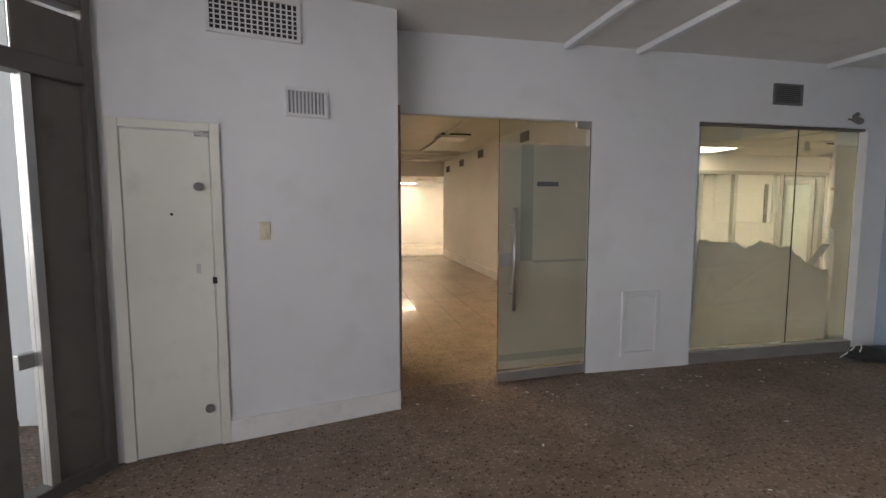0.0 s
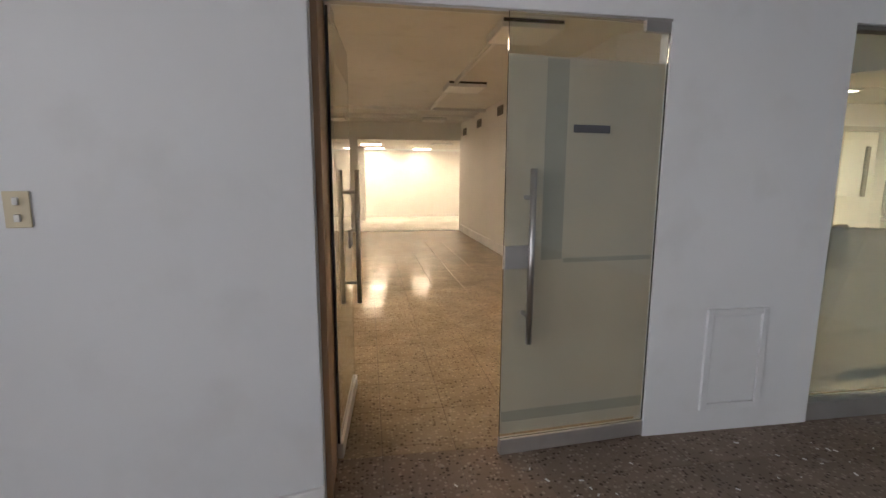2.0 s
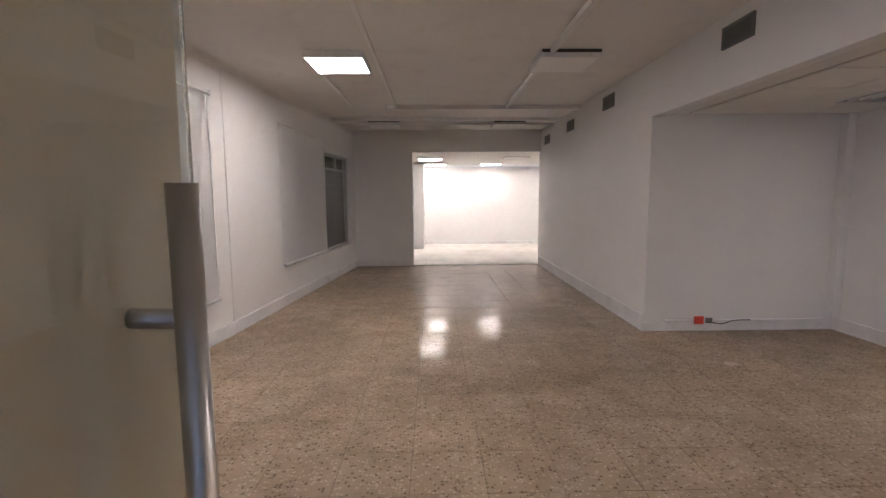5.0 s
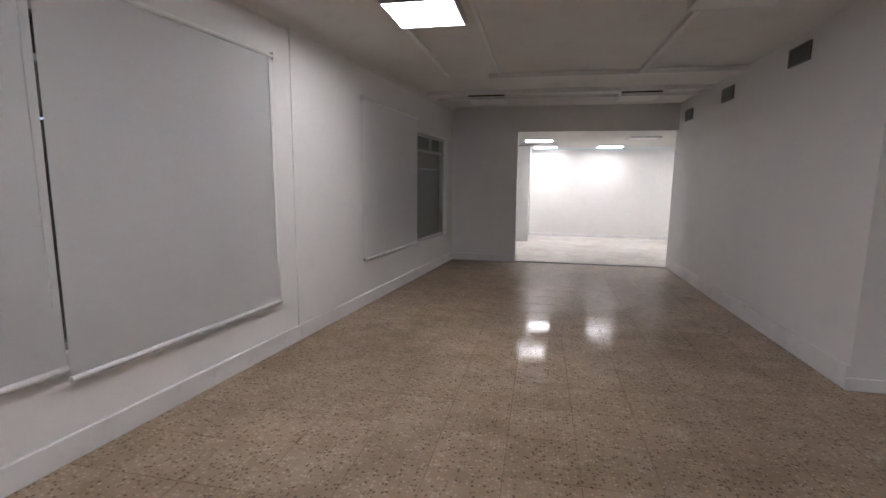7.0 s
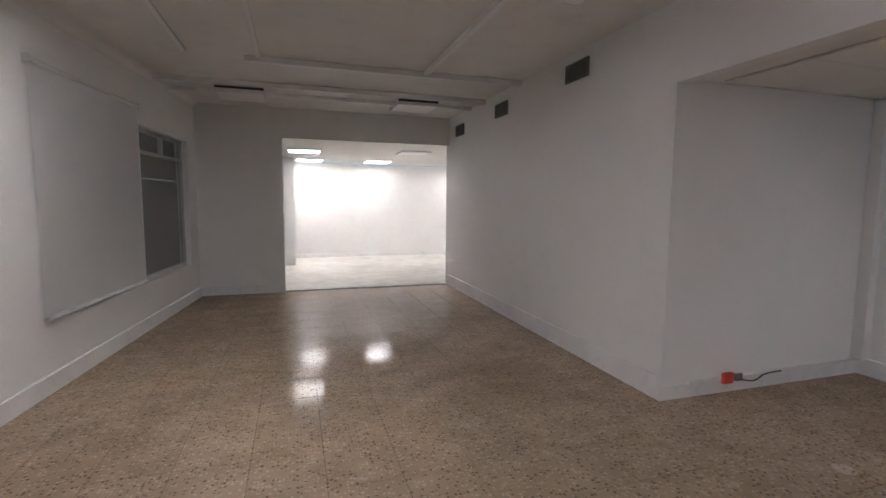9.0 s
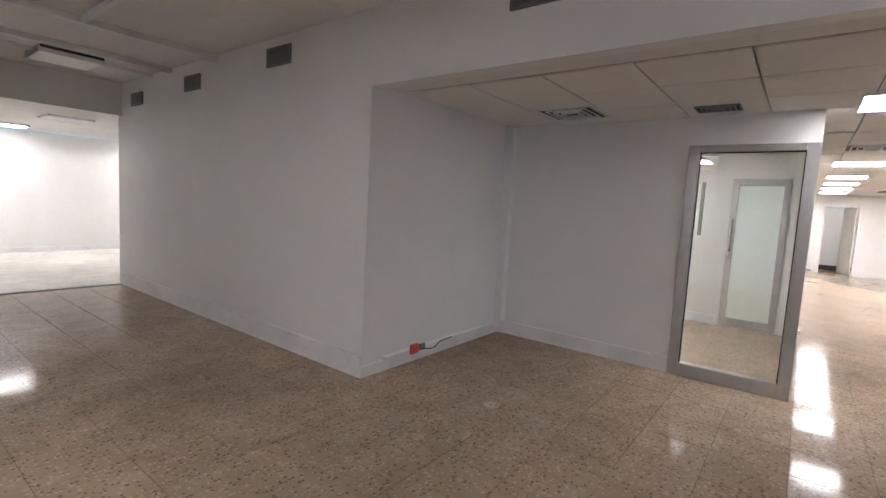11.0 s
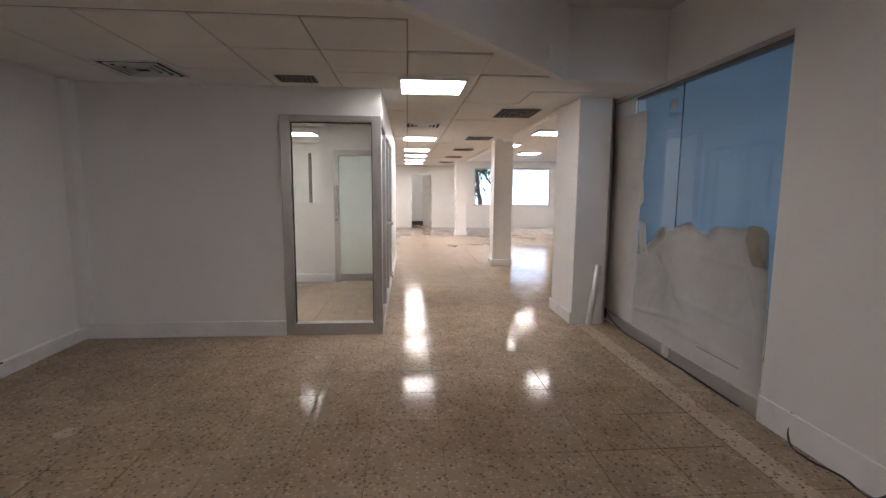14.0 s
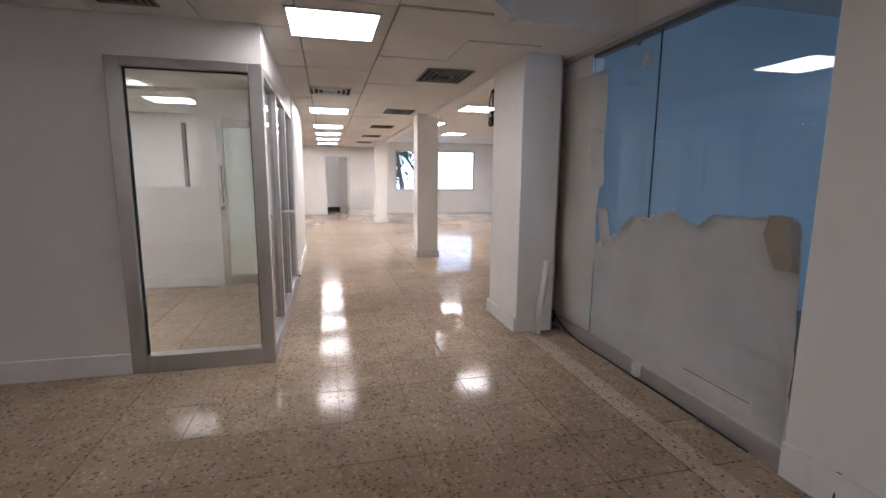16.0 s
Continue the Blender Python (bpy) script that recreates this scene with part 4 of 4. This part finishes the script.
under(hook, boxes("plate", [(1.72, -0.015, 2.46, 1.74, 0.0, 2.56)], VENT_WHITE, 0.003))
hc = thing("hanging_cables", "bundle of dark cables hanging from the ceiling", "cable")
under(hc, *[cable("cord", [(9.2 + dx, 4.53, 2.62), (9.2 + dx * 2, 4.53 + dx, 2.42), (9.21, 4.53, 2.25), (9.2 - dx * 2, 4.53, 2.12), (9.22, 4.54 - dx, 2.24)], 0.010, BLACK) for dx in (-0.03, 0.0, 0.03)])

# ---- far wall ----
fw = structure(new("window_6"), "wide barred window onto trees and daylight", "window")
y0, y1, z0, z1 = FW
ym = (y0 + y1) / 2
under(fw, boxes("frame", [(XFAR + 0.04, y0, z0, XFAR + 0.10, y0 + 0.05, z1), (XFAR + 0.04, y1 - 0.05, z0, XFAR + 0.10, y1, z1), (XFAR + 0.04, y0, z0, XFAR + 0.10, y1, z0 + 0.05), (XFAR + 0.04, y0, z1 - 0.05, XFAR + 0.10, y1, z1), (XFAR + 0.04, ym - 0.03, z0, XFAR + 0.10, ym + 0.03, z1)], ALU))
g = boxes("pane", [(XFAR + 0.065, y0 + 0.05, z0 + 0.05, XFAR + 0.072, y1 - 0.05, z1 - 0.05)], GLASS)
g.visible_shadow = False
under(fw, g, rods("bars", [((XFAR + 0.16, y, z0), (XFAR + 0.16, y, z1), 0.009) for y in np.arange(y0 + 0.1, y1, 0.13)] + [((XFAR + 0.16, y0, z), (XFAR + 0.16, y1, z), 0.008) for z in (z0 + 0.15, z1 - 0.2)], BLACK))
d3 = structure(new("door_3"), "white door standing open in the far wall", "door")
under(d3, boxes("frame", [(XFAR - 0.015, FD[0] - 0.07, 0, XFAR + 0.02, FD[0], 2.12), (XFAR - 0.015, FD[1], 0, XFAR + 0.02, FD[1] + 0.07, 2.12), (XFAR - 0.015, FD[0], 2.06, XFAR + 0.02, FD[1], 2.12)], WHITE, 0.004),
      boxes("leaf", [(0, 0, 0.01, 0.74, 0.04, 2.05)], DOORP, 0.004, pose(XFAR + 0.16, FD[0] + 0.02, 0, 0, 0, 20)), boxes("dark_base", [(XFAR + 1.57, 5.4, 0.0, XFAR + 1.6, 7.6, 0.16)], DARK))

# ---- outdoors ----
bm = bmesh.new()
add_box(bm, (-900, -900, -0.6), (900, 900, -0.35))
structure(mesh_ob("ground", bm, GROUND), "pale paving and street ground outside", "ground")
structure(boxes("backdrop", [(60, -40, -0.4, 61, 40, 14)], HAZE), "bright hazy daylight beyond the trees", "backdrop")
structure(boxes("backdrop", [(-61, -40, -0.4, -60, 60, 22)], HAZE), "bright hazy daylight beyond the street", "backdrop")


def tree(x, y, h, seed):
    rnd = random.Random(seed)
    t = thing("tree", "leafy green street tree with a dark trunk", "tree", "street trees")
    bm = bmesh.new()
    tips = []

    def limb(p, d, length, r, depth):
        q = p + d * length
        mat = Matrix.Translation((p + q) / 2) @ d.to_track_quat("Z", "Y").to_matrix().to_4x4()
        bmesh.ops.create_cone(bm, cap_ends=True, segments=8, radius1=r, radius2=r * 0.65, depth=length * 1.05, matrix=mat)
        if depth == 0:
            tips.append(q)
            return
        for _ in range(3):
            e = (d + Vector((rnd.uniform(-0.8, 0.8), rnd.uniform(-0.8, 0.8), rnd.uniform(-0.1, 0.5)))).normalized()
            limb(q, e, length * rnd.uniform(0.55, 0.8), r * 0.6, depth - 1)
        tips.append(q)

    limb(Vector((x, y, -0.36)), Vector((0.12, 0.1, 1)).normalized(), h * 0.42, 0.16, 3)
    trunk = mesh_ob("trunk", bm, BARK, True)
    bm = bmesh.new()
    for p in tips:
        for _ in range(55):
            c = p + Vector((rnd.gauss(0, 0.38), rnd.gauss(0, 0.38), rnd.gauss(0, 0.30)))
            rot = Euler((rnd.uniform(0, 6.3), rnd.uniform(0, 6.3), rnd.uniform(0, 6.3))).to_matrix()
            s = rnd.uniform(0.07, 0.13)
            bm.faces.new([bm.verts.new(c + rot @ Vector(k) * s) for k in ((-1, 0, 0), (0, -0.45, 0.1), (1, 0, 0), (0, 0.45, 0.1))])
    under(t, trunk, tagged(mesh_ob("leaves", bm, LEAF), kind="stuff"))


tree(24.6, 3.3, 4.0, 3)
tree(30.0, 3.4, 5.2, 8)
tree(27.5, 1.9, 4.4, 11)


# ---- small litter ----
bm = bmesh.new()
rnd = random.Random(5)
for _ in range(70):
    x, y = rnd.uniform(1.2, 5.6), rnd.uniform(0.5, 4.5)
    if rnd.random() < 0.5:
        y = 4.55 - abs(rnd.gauss(0, 0.3))
    s = rnd.uniform(0.004, 0.016)
    add_box(bm, (-s, -s * 0.4, 0), (s, s * 0.4, rnd.uniform(0.001, 0.003)), pose(x, y, 0.0005, 0, 0, rnd.uniform(0, 180)))
tagged(mesh_ob("litter", bm, PLASTIC), "pale plaster crumbs scattered on the floor", "litter", kind="stuff")


# ---- floor slabs ----
PITCH, GX, GY, GAP = 0.41, 0.26, 7.25, 0.0018


def slab_mesh(w, d, mat):
    """A terrazzo slab, its top at z = 0, with a fine worn edge."""
    bm = bmesh.new()
    e = 0.0015
    lo = [bm.verts.new((x, y, -0.006)) for x, y in ((0, 0), (w, 0), (w, d), (0, d))]
    mid = [bm.verts.new((x, y, -e * 0.6)) for x, y in ((0, 0), (w, 0), (w, d), (0, d))]
    hi = [bm.verts.new((x, y, 0)) for x, y in ((e, e), (w - e, e), (w - e, d - e), (e, d - e))]
    for a, b in ((lo, mid), (mid, hi)):
        for i in range(4):
            bm.faces.new((a[i], a[(i + 1) % 4], b[(i + 1) % 4], b[i]))
    bm.faces.new(hi)
    me = bpy.data.meshes.new("slab")
    bmesh.ops.recalc_face_normals(bm, faces=bm.faces)
    bm.to_mesh(me)
    bm.free()
    me.materials.append(mat)
    return me


def lay(floor, area_, near, mat, name):
    """Slabs over area_ (x0, y0, x1, y1) on the one grid: objects inside near, one joined part past it."""
    x0, y0, x1, y1 = area_
    kinds, far = {}, []
    for i in range(math.floor((x0 - GX) / PITCH), math.ceil((x1 - GX) / PITCH)):
        for j in range(math.floor((y0 - GY) / PITCH), math.ceil((y1 - GY) / PITCH)):
            a, b = max(x0, GX + i * PITCH) + GAP, min(x1, GX + (i + 1) * PITCH) - GAP
            c, d = max(y0, GY + j * PITCH) + GAP, min(y1, GY + (j + 1) * PITCH) - GAP
            if b - a < 0.02 or d - c < 0.02:
                continue
            if near and near[0] < (a + b) / 2 < near[2] and near[1] < (c + d) / 2 < near[3]:
                key = (round(b - a, 3), round(d - c, 3))
                if key not in kinds:
                    kinds[key] = slab_mesh(b - a, d - c, mat)
                ob = new("slab", kinds[key])
                ob.parent = floor
                ob.location = (a, c, 0)
            else:
                far.append((a, c, b, d))
    verts, faces = [], []
    for a, c, b, d in far:
        k = len(verts)
        for z in (-0.006, 0.0):
            verts += [(a, c, z), (b, c, z), (b, d, z), (a, d, z)]
        faces += [(k + 4, k + 5, k + 6, k + 7)] + [(k + m, k + (m + 1) % 4, k + 4 + (m + 1) % 4, k + 4 + m) for m in range(4)]
    if far:
        me = bpy.data.meshes.new(name)
        me.from_pydata(verts, [], faces)
        me.materials.append(mat)
        ob = tagged(new(name, me), kind="stuff")
        ob.parent = floor


lay(floor_hall, (-2.0, YB + 0.03, XFAR, YE + 0.02), (-1.0, YB, 5.4, 11.5), HALL_FLOOR, "far_slabs")
lay(floor_hall, (6.9, YSOUTH, XFAR, YB + 0.03), None, HALL_FLOOR, "hall_slabs")
lay(floor_shop, (-1.4, -3.2, 6.9, YB + 0.03), (0.2, 1.0, 6.0, YB + 0.1), SHOP_FLOOR, "far_slabs")
